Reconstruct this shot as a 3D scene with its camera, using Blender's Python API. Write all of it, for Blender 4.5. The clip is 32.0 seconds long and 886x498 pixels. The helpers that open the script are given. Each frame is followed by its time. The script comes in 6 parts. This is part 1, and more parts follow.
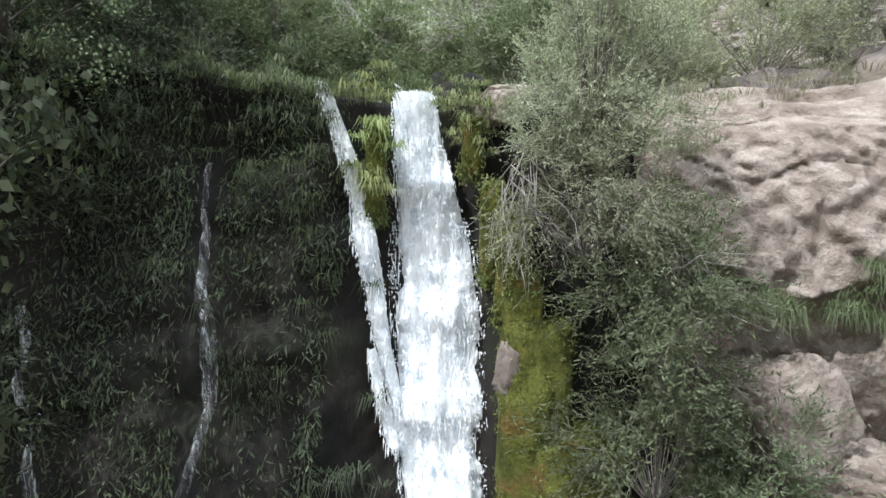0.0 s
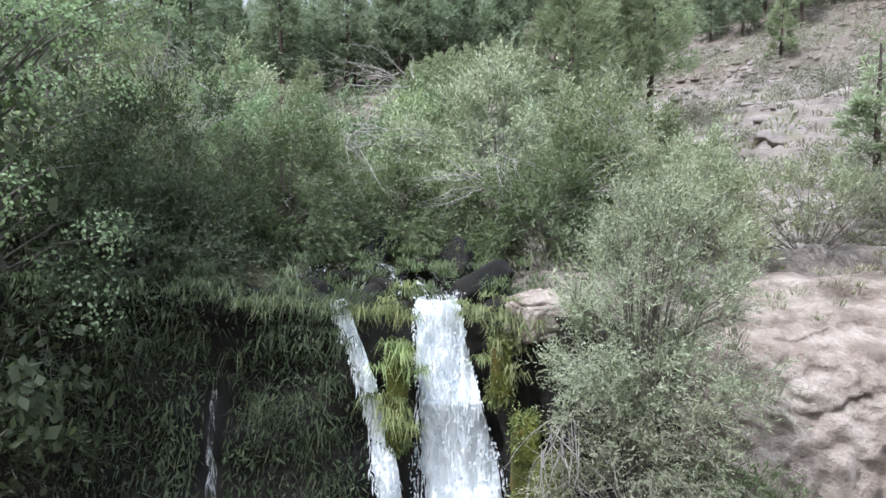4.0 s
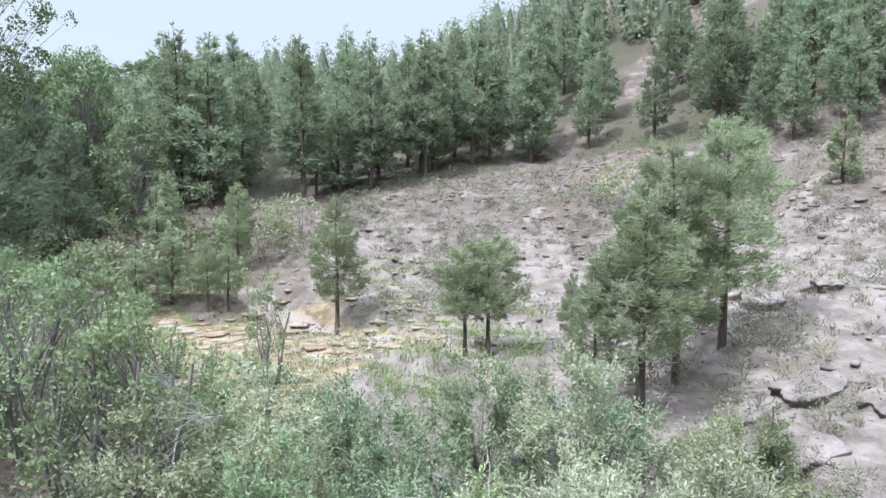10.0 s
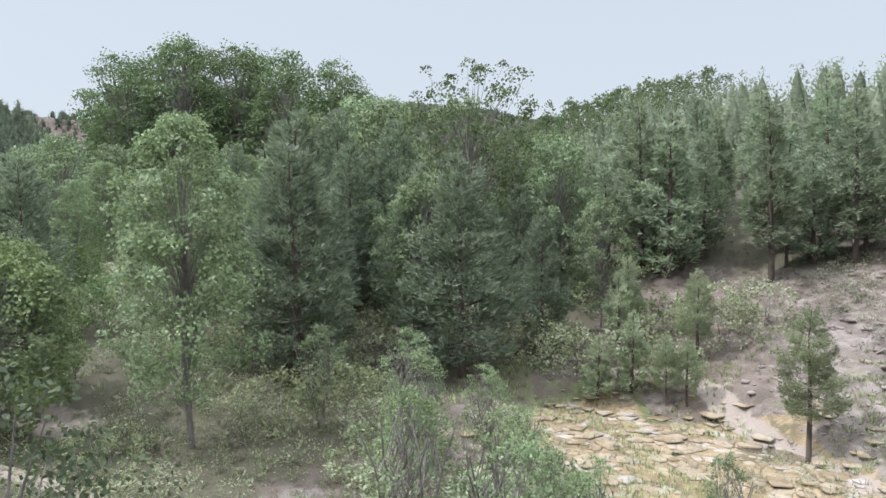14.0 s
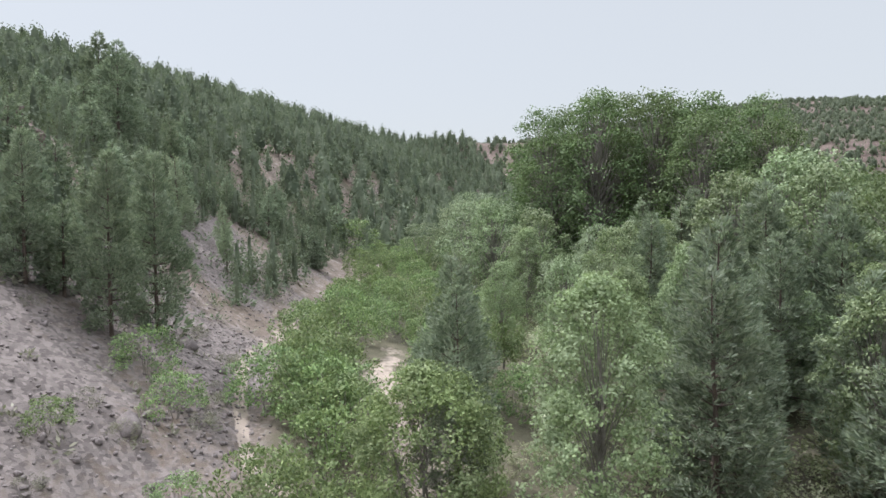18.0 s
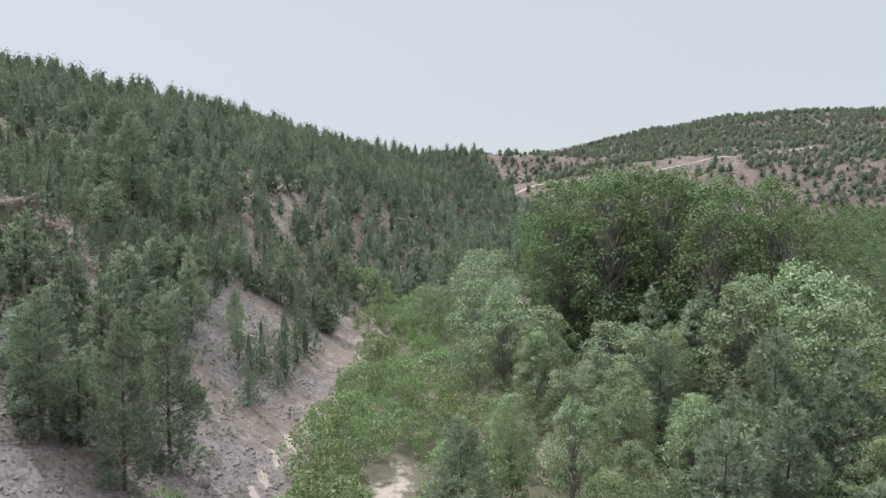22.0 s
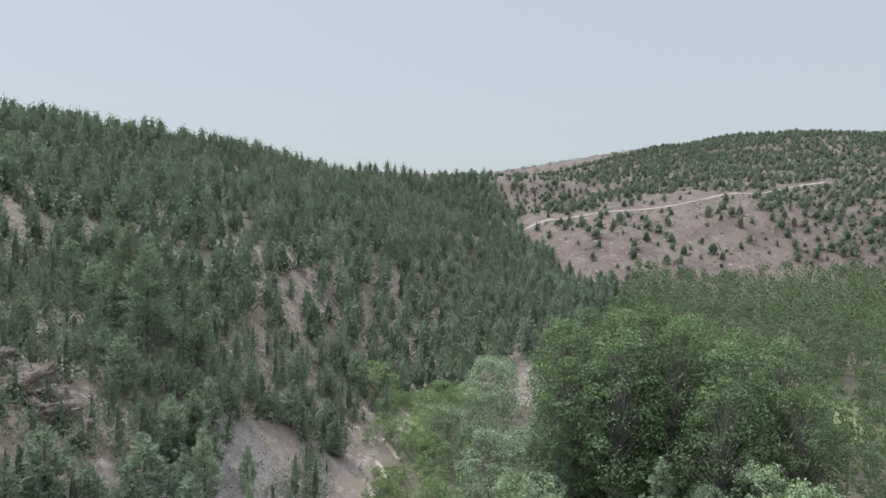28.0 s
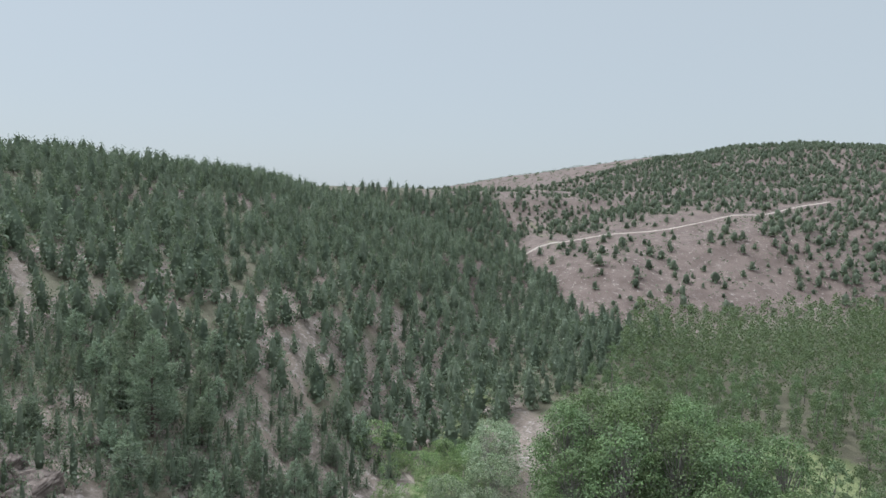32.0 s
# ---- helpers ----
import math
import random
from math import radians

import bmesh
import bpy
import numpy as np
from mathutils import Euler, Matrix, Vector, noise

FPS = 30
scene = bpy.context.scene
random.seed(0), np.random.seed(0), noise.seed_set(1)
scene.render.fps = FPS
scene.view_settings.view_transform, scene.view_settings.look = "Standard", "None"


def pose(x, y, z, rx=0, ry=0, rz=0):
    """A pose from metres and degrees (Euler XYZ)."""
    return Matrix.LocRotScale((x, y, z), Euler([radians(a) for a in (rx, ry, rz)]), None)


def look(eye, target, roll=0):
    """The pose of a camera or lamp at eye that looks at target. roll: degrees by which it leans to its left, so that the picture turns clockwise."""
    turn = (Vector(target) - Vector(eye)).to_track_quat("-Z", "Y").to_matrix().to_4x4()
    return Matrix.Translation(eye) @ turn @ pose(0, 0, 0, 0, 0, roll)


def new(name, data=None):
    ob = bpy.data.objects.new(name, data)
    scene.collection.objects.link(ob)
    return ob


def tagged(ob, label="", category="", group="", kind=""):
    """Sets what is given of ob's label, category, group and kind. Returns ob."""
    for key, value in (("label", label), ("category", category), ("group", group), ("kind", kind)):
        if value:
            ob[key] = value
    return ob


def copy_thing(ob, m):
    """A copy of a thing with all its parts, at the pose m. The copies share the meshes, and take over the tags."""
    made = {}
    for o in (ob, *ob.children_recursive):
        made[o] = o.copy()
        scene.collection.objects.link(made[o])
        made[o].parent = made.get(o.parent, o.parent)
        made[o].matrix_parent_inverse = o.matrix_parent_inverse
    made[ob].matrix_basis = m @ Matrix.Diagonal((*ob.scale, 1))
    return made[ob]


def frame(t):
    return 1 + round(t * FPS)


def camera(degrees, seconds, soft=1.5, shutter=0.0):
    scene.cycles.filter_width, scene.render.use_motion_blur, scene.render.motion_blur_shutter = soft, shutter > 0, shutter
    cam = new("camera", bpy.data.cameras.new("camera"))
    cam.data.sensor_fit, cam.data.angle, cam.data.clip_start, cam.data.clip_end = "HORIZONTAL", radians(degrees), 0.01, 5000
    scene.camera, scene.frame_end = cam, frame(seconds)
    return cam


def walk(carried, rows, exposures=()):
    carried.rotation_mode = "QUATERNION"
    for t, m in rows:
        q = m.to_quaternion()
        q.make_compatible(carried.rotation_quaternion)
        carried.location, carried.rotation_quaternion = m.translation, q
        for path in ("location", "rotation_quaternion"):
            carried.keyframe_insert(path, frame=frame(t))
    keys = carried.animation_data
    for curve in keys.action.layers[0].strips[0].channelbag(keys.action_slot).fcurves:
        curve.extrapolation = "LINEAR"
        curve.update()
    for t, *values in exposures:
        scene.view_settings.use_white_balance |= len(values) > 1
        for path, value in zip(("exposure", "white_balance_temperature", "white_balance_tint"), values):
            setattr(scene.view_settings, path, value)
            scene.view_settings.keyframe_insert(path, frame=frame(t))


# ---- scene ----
cam = camera(64.4, 32.0)
METRES, EYE, TILT, LEAN, TURN = 70.0, 6.0, -4.25, -0.75, 0.0
ROWS = [
    (0.0, 0.0, 0.0, 0.0, 0.0, 0.0, -0.0),
    (0.5, -0.0009, 0.0057, 0.0052, 0.0, 0.02, -0.01),
    (1.0, -0.0018, 0.0082, 0.0104, 0.01, -0.01, -0.03),
    (1.5, -0.0025, 0.0085, 0.0158, -0.0, -0.05, -0.04),
    (2.0, -0.0027, 0.0085, 0.0214, 0.07, -0.08, -0.01),
    (2.5, -0.0031, 0.0103, 0.0267, 0.08, -0.01, 0.02),
    (3.0, -0.0037, 0.0118, 0.032, 0.07, -0.04, 0.03),
    (3.5, -0.0043, 0.012, 0.0376, 0.08, -0.04, 0.05),
    (5.5, -0.0068, 0.0193, 0.0658, 0.28, -0.11, -0.04),
    (6.0, -0.0076, 0.0249, 0.074, 0.34, -0.1, -0.06),
    (6.5, -0.0087, 0.0322, 0.0819, 0.39, -0.08, 0.01),
    (7.0, -0.0103, 0.0404, 0.0906, 0.43, -0.1, 0.03),
    (7.5, -0.0125, 0.0448, 0.1002, 0.49, -0.11, -0.01),
    (8.0, -0.0145, 0.0459, 0.1104, 0.51, -0.06, 0.04),
    (8.5, -0.0166, 0.0462, 0.1216, 0.53, -0.03, 0.07),
    (9.0, -0.019, 0.0472, 0.1325, 0.56, 0.02, 0.1),
    (9.5, -0.0206, 0.0485, 0.1427, 0.58, 0.04, 0.12),
    (10.0, -0.0216, 0.0501, 0.152, 1.18, 0.04, 0.17),
    (10.5, -0.0229, 0.0522, 0.1605, 4.57, 0.09, 0.16),
    (11.0, -0.0224, 0.0546, 0.1689, 9.01, 0.11, 0.0),
    (11.5, -0.0212, 0.0563, 0.178, 14.36, 0.12, -0.2),
    (12.0, -0.0193, 0.0565, 0.1876, 20.16, 0.1, -0.39),
    (12.5, -0.0196, 0.0553, 0.1952, 25.37, 0.12, -0.6),
    (13.0, -0.021, 0.0529, 0.2033, 29.64, 0.13, -0.78),
    (13.5, -0.0218, 0.0498, 0.2118, 33.16, 0.13, -0.96),
    (15.5, -0.0328, 0.049, 0.2461, 50.94, 0.04, -1.57),
    (16.0, -0.0387, 0.0521, 0.2557, 55.16, -0.04, -1.82),
    (16.5, -0.0444, 0.0546, 0.2661, 62.18, -0.3, -2.09),
    (17.0, -0.0477, 0.0581, 0.2778, 68.4, -0.54, -2.4),
    (17.5, -0.048, 0.0592, 0.2923, 69.39, -0.54, -2.53),
    (18.0, -0.0494, 0.0592, 0.3084, 69.78, -0.59, -2.63),
    (18.5, -0.0504, 0.0588, 0.3249, 70.08, -0.63, -2.69),
    (19.0, -0.0508, 0.0583, 0.3416, 70.29, -0.66, -2.76),
    (19.5, -0.0505, 0.0584, 0.3586, 70.36, -0.7, -2.81),
    (20.0, -0.0496, 0.0591, 0.3757, 70.4, -0.74, -2.89),
    (20.5, -0.0502, 0.0571, 0.3952, 70.48, -0.78, -2.99),
    (21.0, -0.0494, 0.0553, 0.4192, 70.55, -0.85, -3.04),
    (21.5, -0.0483, 0.0542, 0.4435, 70.61, -0.89, -3.11),
    (22.0, -0.0488, 0.0509, 0.4677, 70.65, -0.93, -3.19),
    (22.5, -0.0497, 0.0478, 0.4934, 70.7, -1.0, -3.27),
    (23.0, -0.0498, 0.0458, 0.5199, 70.76, -1.07, -3.36),
    (23.5, -0.0509, 0.0435, 0.5459, 70.82, -1.13, -3.42),
    (24.0, -0.0519, 0.0414, 0.5724, 70.89, -1.2, -3.5),
    (24.5, -0.0523, 0.0392, 0.5986, 70.94, -1.28, -3.57),
    (25.0, -0.0533, 0.0374, 0.6247, 70.99, -1.35, -3.62),
    (25.5, -0.0542, 0.0357, 0.6508, 71.05, -1.42, -3.67),
    (28.0, -0.0616, 0.0182, 0.7795, 71.17, -1.62, -4.5),
    (28.5, -0.0615, 0.0166, 0.8038, 71.2, -1.65, -4.51),
    (29.0, -0.0611, 0.0149, 0.8278, 71.25, -1.68, -4.54),
    (29.5, -0.0611, 0.0129, 0.8512, 71.28, -1.69, -4.55),
    (30.0, -0.0609, 0.0108, 0.8746, 71.3, -1.72, -4.57),
    (30.5, -0.0607, 0.009, 0.8972, 71.32, -1.75, -4.6),
    (31.0, -0.0612, 0.007, 0.9219, 71.34, -1.78, -4.63),
    (31.5, -0.0622, 0.0048, 0.9469, 71.35, -1.81, -4.66),
    (32.0, -0.064, 0.0015, 0.9722, 71.37, -1.84, -4.66),
]
walk(cam, [(t, pose(0, 0, EYE, TILT, LEAN, TURN) @ pose(METRES * x, METRES * y, METRES * z, 90 + pitch, roll, yaw)) for t, x, y, z, yaw, pitch, roll in ROWS],
     exposures=[(0.0, 0.22, 5850, 10), (3.0, 0.26, 5650, 12), (6.0, 0.46, 5500, 13), (9.0, 0.52, 5450, 14), (11.0, 0.27, 5500, 14), (13.0, 0.2, 5650, 14), (16.0, 0.22, 6050, 15), (21.0, 0.12, 6000, 14), (28.0, -0.08, 5800, 10), (32.0, -0.13, 5700, 9)])

# ---- sky and sun ----
SUN_EL, SUN_AZ = radians(56), math.atan2(-0.62, -0.78)  # the sun stands in the south-west
world = bpy.data.worlds.new("sky")
scene.world = world
world.use_nodes = True
sky = world.node_tree.nodes.new("ShaderNodeTexSky")
sky.sky_type, sky.sun_disc = "NISHITA", False
sky.sun_elevation, sky.sun_rotation = SUN_EL, math.pi / 2 - SUN_AZ
sky.air_density, sky.dust_density, sky.ozone_density, sky.altitude = 1.0, 2.0, 1.0, 0
back = world.node_tree.nodes["Background"]
back.inputs[1].default_value = 0.13
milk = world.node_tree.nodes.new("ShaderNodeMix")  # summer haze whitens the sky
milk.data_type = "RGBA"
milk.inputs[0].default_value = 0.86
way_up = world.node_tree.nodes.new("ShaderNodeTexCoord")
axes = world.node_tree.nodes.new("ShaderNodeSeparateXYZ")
zenith_fill = world.node_tree.nodes.new("ShaderNodeMix")  # added fill light: the sky is raised towards the zenith, above the view
zenith_fill.data_type = "RGBA"
zenith_fill.inputs[6].default_value, zenith_fill.inputs[7].default_value = (5.12, 5.3, 5.08, 1), (27.0, 27.2, 27.0, 1)
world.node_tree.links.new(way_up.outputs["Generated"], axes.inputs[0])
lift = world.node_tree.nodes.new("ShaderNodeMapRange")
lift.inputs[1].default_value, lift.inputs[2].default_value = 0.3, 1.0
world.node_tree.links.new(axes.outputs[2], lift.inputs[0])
world.node_tree.links.new(lift.outputs[0], zenith_fill.inputs[0])
world.node_tree.links.new(zenith_fill.outputs[2], milk.inputs[7])
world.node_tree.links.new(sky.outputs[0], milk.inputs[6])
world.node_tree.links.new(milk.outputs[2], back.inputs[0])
sun = new("sun", bpy.data.lights.new("sun", "SUN"))
sun.data.energy, sun.data.angle, sun.data.color = 3.9, radians(0.53), (1.0, 0.965, 0.91)
sun.matrix_world = look((math.cos(SUN_EL) * math.cos(SUN_AZ) * 50, math.cos(SUN_EL) * math.sin(SUN_AZ) * 50, math.sin(SUN_EL) * 50 + 20), (0, 0, 20))

# ---- helpers for meshes and materials ----
class Geo:
    """Gathers quads, then makes one mesh of them."""

    def __init__(self):
        self.v, self.f, self.n = [], [], 0

    def add(self, verts, faces):
        self.v.append(np.asarray(verts, float).reshape(-1, 3))
        self.f.append(np.asarray(faces, int).reshape(-1, 4) + self.n)
        self.n += len(self.v[-1])
        return self

    def tube(self, pts, radii, sides=5):
        pts = np.asarray(pts, float)
        ax = np.gradient(pts, axis=0)
        ax /= np.linalg.norm(ax, axis=1)[:, None] + 1e-9
        ref = np.where(np.abs(ax[:, 2:3]) > 0.9, [[1.0, 0, 0]], [[0, 0, 1.0]])
        u = np.cross(ax, ref)
        u /= np.linalg.norm(u, axis=1)[:, None]
        w = np.cross(ax, u)
        a = np.arange(sides) * 2 * np.pi / sides
        ring = pts[:, None] + np.asarray(radii, float)[:, None, None] * (np.cos(a)[None, :, None] * u[:, None] + np.sin(a)[None, :, None] * w[:, None])
        k, n = len(pts), sides
        i, j = np.meshgrid(np.arange(k - 1), np.arange(n), indexing="ij")
        f = np.stack([i * n + j, i * n + (j + 1) % n, (i + 1) * n + (j + 1) % n, (i + 1) * n + j], -1)
        return self.add(ring, f)

    def leaves(self, at, axis, length, width, rng, flat=1.0, face=None):
        """Pointed blades: each starts at its place and runs along its axis."""
        n = len(at)
        axis = axis / (np.linalg.norm(axis, axis=1)[:, None] + 1e-9)
        side = np.cross(axis, rng.normal(size=(n, 3)) * 0.55 + (np.array([0, 0, flat]) if face is None else face))  # upper sides face the sky
        side /= np.linalg.norm(side, axis=1)[:, None] + 1e-9
        L, W = np.broadcast_to(length, n)[:, None], np.broadcast_to(width, n)[:, None]
        v = np.stack([at, at + axis * L * 0.45 + side * W / 2, at + axis * L, at + axis * L * 0.45 - side * W / 2], 1)
        return self.add(v, np.arange(4 * n).reshape(n, 4))

    def sheet(self, grid):
        """A grid of points, shape (rows, columns, 3)."""
        r, c = grid.shape[:2]
        i, j = np.meshgrid(np.arange(r - 1), np.arange(c - 1), indexing="ij")
        return self.add(grid, np.stack([i * c + j, i * c + j + 1, (i + 1) * c + j + 1, (i + 1) * c + j], -1))

    def mesh(self, name, mat, smooth=False):
        v, f = np.concatenate(self.v), np.concatenate(self.f)
        me = bpy.data.meshes.new(name)
        me.vertices.add(len(v))
        me.vertices.foreach_set("co", v.astype(np.float32).ravel())
        me.loops.add(4 * len(f))
        me.loops.foreach_set("vertex_index", f.astype(np.int32).ravel())
        me.polygons.add(len(f))
        me.polygons.foreach_set("loop_start", np.arange(0, 4 * len(f), 4, dtype=np.int32))
        if smooth:
            me.polygons.foreach_set("use_smooth", np.ones(len(f), bool))
        me.update(calc_edges=True)
        me.materials.append(mat)
        return me


def thing(name, label, category, group="", kind="", at=(0, 0, 0), turn=0.0):
    ob = tagged(new(name), label, category, group, kind)
    ob.empty_display_size = 0.3
    ob.matrix_basis = pose(*at, 0, 0, turn)
    return ob


def part(name, me, parent, label=""):
    ob = new(name, me)
    ob.parent = parent
    if label:
        ob["label"] = label
    return ob


def whole(name, me, label, category, group="", kind=""):
    return tagged(new(name, me), label, category, group, kind)


def put(proto, x, y, size=1.0, turn=0.0, z=None, wide=1.0):
    """A copy of a plant, standing on the ground."""
    z = float(height(x, y)) - 0.06 if z is None else z
    return copy_thing(proto, Matrix.LocRotScale((x, y, z), Euler((0, 0, radians(turn))), (size * wide, size * wide, size)))


def unit(v):
    return v / (np.linalg.norm(v, axis=-1, keepdims=True) + 1e-9)


def node_mat(name):
    mat = bpy.data.materials.new(name)
    mat.use_nodes = True
    nt = mat.node_tree
    nt.nodes.clear()
    out = nt.nodes.new("ShaderNodeOutputMaterial")
    return mat, nt, out


def nd(nt, kind, inputs=None, operation="", attribute_name=""):
    n = nt.nodes.new(kind)
    if operation:
        n.operation = operation
    if attribute_name:
        n.attribute_name = attribute_name
    for k, v in (inputs or {}).items():
        if isinstance(v, bpy.types.NodeSocket):
            nt.links.new(v, n.inputs[k])
        else:
            n.inputs[k].default_value = v
    return n


def rgb(c):
    return (*c, 1.0) if len(c) == 3 else c


def mix(nt, fac, a, b, blend="MIX"):
    n = nt.nodes.new("ShaderNodeMix")
    n.data_type, n.blend_type = "RGBA", blend
    for sock, v in ((n.inputs[0], fac), (n.inputs[6], a), (n.inputs[7], b)):
        if isinstance(v, bpy.types.NodeSocket):
            nt.links.new(v, sock)
        else:
            sock.default_value = v if isinstance(v, float) else rgb(v)
    return n.outputs[2]


def ramp(nt, fac, lo, hi, a=0.0, b=1.0):
    n = nd(nt, "ShaderNodeMapRange", {0: fac, 1: lo, 2: hi, 3: a, 4: b})
    n.interpolation_type = "SMOOTHSTEP"
    return n.outputs[0]


def tex(nt, scale, detail=4.0, rough=0.55, stretch=None):
    co = nd(nt, "ShaderNodeNewGeometry").outputs["Position"]
    if stretch:
        co = nd(nt, "ShaderNodeMapping", {"Vector": co, "Scale": stretch}).outputs[0]
    return nd(nt, "ShaderNodeTexNoise", {"Vector": co, "Scale": scale, "Detail": detail, "Roughness": rough}).outputs["Fac"]


def leaf_mat(name, dark, light, through_light=0.35, gloss=0.55, patch=0.5, shine=0.2, swing=0.2):
    """Foliage: each leaf its own tone, each plant a little off, broad patches, and light let through."""
    mat, nt, out = node_mat(name)
    isl = nd(nt, "ShaderNodeNewGeometry").outputs["Random Per Island"]
    c = mix(nt, isl, dark, light)
    whom = nd(nt, "ShaderNodeObjectInfo").outputs["Random"]
    c = nd(nt, "ShaderNodeHueSaturation", {"Hue": ramp(nt, whom, 0, 1, 0.482, 0.508), "Saturation": 0.88, "Value": ramp(nt, whom, 0, 1, 0.82, 1.18), "Color": c}).outputs[0]
    c = nd(nt, "ShaderNodeHueSaturation", {"Hue": 0.5, "Saturation": ramp(nt, tex(nt, 0.35, 2), 0.35, 0.65, 1.0 - 0.3 * patch, 1.0), "Value": ramp(nt, tex(nt, patch, 3), 0.3, 0.7, 1 - swing, 1 + swing), "Color": c}).outputs[0]
    p = nd(nt, "ShaderNodeBsdfPrincipled", {"Base Color": c, "Roughness": gloss, "Specular IOR Level": shine})
    t = nd(nt, "ShaderNodeBsdfTranslucent", {"Color": mix(nt, 0.35, c, (0.20, 0.30, 0.07), "MIX")})
    nt.links.new(nd(nt, "ShaderNodeMixShader", {0: through_light, 1: p.outputs[0], 2: t.outputs[0]}).outputs[0], out.inputs[0])
    return mat


def solid_mat(name, dark, light, scale=3.0, rough=0.85, bump=0.3, stretch=None, spots=None):
    """Rock, bark and earth: two scales of tone, grain in relief."""
    mat, nt, out = node_mat(name)
    c = mix(nt, ramp(nt, tex(nt, scale, 6, 0.6, stretch), 0.32, 0.68), dark, light)
    c = mix(nt, ramp(nt, tex(nt, scale * 9, 4, 0.6, stretch), 0.3, 0.7, 0.0, 0.35), c, tuple(0.55 * k for k in dark))
    if spots:
        c = mix(nt, ramp(nt, tex(nt, scale * 0.6, 5, 0.65), 0.52, 0.66), c, spots)
    b = nd(nt, "ShaderNodeBump", {"Strength": bump, "Distance": 0.1, "Height": tex(nt, scale * 4, 8, 0.65, stretch)})
    p = nd(nt, "ShaderNodeBsdfPrincipled", {"Base Color": c, "Roughness": rough, "Normal": b.outputs[0], "Specular IOR Level": 0.25})
    nt.links.new(p.outputs[0], out.inputs[0])
    return mat


# ---- materials ----
PINE = leaf_mat("pine_needles", (0.122, 0.165, 0.112), (0.27, 0.325, 0.22), 0.38, 0.75, shine=0.08)
PINE_LIGHT = leaf_mat("young_pine_needles", (0.225, 0.265, 0.155), (0.38, 0.425, 0.25), 0.5, 0.75, shine=0.1)
PINE_HILL = leaf_mat("hillside_pine_needles", (0.17, 0.218, 0.14), (0.335, 0.39, 0.25), 0.45, 0.75, shine=0.1)
PINE_FAR = leaf_mat("distant_pine_needles", (0.092, 0.125, 0.082), (0.178, 0.22, 0.145), 0.28, 0.8, patch=0.27, shine=0.06, swing=0.36)
WILLOW = leaf_mat("grey_willow_leaves", (0.215, 0.245, 0.14), (0.45, 0.478, 0.29), 0.40, 0.6, shine=0.15)
WILLOW_PALE = leaf_mat("silver_willow_leaves", (0.085, 0.132, 0.062), (0.28, 0.355, 0.19), 0.22, shine=0.15)
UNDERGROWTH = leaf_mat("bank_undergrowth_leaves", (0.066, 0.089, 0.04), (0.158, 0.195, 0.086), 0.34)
THICKET = leaf_mat("thicket_leaves", (0.185, 0.232, 0.105), (0.385, 0.432, 0.215), 0.40)
# thicket leaves made darker to stand for the shade over the stream
SHADED_BUSH = leaf_mat("shaded_bush_leaves", (0.115, 0.148, 0.07), (0.265, 0.305, 0.152), 0.36)
# leaf colour darkened to carry the deep shade of the gorge
SHADE_LEAF = leaf_mat("gorge_shade_leaves", (0.043, 0.058, 0.034), (0.10, 0.122, 0.064), 0.28, 0.75, shine=0.08)
ASH = leaf_mat("ash_leaves", (0.125, 0.182, 0.08), (0.285, 0.37, 0.175), 0.38, shine=0.14)
ALDER = leaf_mat("bright_alder_leaves", (0.12, 0.198, 0.062), (0.285, 0.385, 0.145), 0.36, shine=0.14)
POPLAR = leaf_mat("poplar_leaves", (0.055, 0.094, 0.032), (0.15, 0.218, 0.078), 0.26, shine=0.1)
DARK_SCRUB = leaf_mat("dark_hill_scrub_leaves", (0.062, 0.08, 0.05), (0.128, 0.152, 0.095), 0.28, 0.8, shine=0.06)
POPLAR_PALE = leaf_mat("pale_poplar_leaves", (0.10, 0.152, 0.062), (0.268, 0.342, 0.17), 0.28, shine=0.12)
OSIER = leaf_mat("bright_osier_leaves", (0.085, 0.145, 0.046), (0.215, 0.305, 0.102), 0.24, shine=0.12)
PLANTATION = leaf_mat("plantation_poplar_leaves", (0.07, 0.115, 0.048), (0.16, 0.22, 0.095), 0.34)
GRASS = leaf_mat("green_grass_blades", (0.144, 0.192, 0.060), (0.360, 0.408, 0.144), 0.35)
DRY = leaf_mat("dry_grass_blades", (0.22, 0.195, 0.12), (0.38, 0.34, 0.23), 0.3)
HEATH = leaf_mat("grey_heath_twigs", (0.14, 0.135, 0.095), (0.25, 0.24, 0.175), 0.25)
MOSSLEAF = leaf_mat("moss_fronds", (0.075, 0.105, 0.022), (0.20, 0.235, 0.05), 0.3)
BARK = solid_mat("pine_bark", (0.07, 0.055, 0.045), (0.15, 0.115, 0.095), 5, 0.9, 0.6, (1, 1, 0.25))
BARK_GREY = solid_mat("grey_bark", (0.14, 0.13, 0.11), (0.27, 0.25, 0.22), 6, 0.9, 0.5, (1, 1, 0.3))
TWIG = solid_mat("dead_twigs", (0.14, 0.12, 0.10), (0.27, 0.245, 0.22), 8, 0.85, 0.2)
ROCK = solid_mat("pale_limestone", (0.25, 0.198, 0.162), (0.46, 0.395, 0.342), 1.9, 0.92, 1.0, None, (0.20, 0.16, 0.132))
# wet tufa, its colour taken near black to hold the cliff's shade
SHADED_WET_ROCK = solid_mat("shaded_wet_tufa", (0.009, 0.009, 0.008), (0.026, 0.022, 0.017), 1.3, 0.85, 0.7, (1, 1, 0.5), (0.018, 0.019, 0.012))
MOSS = solid_mat("moss", (0.06, 0.07, 0.015), (0.16, 0.165, 0.035), 2.2, 0.95, 0.9, None, (0.15, 0.10, 0.03))
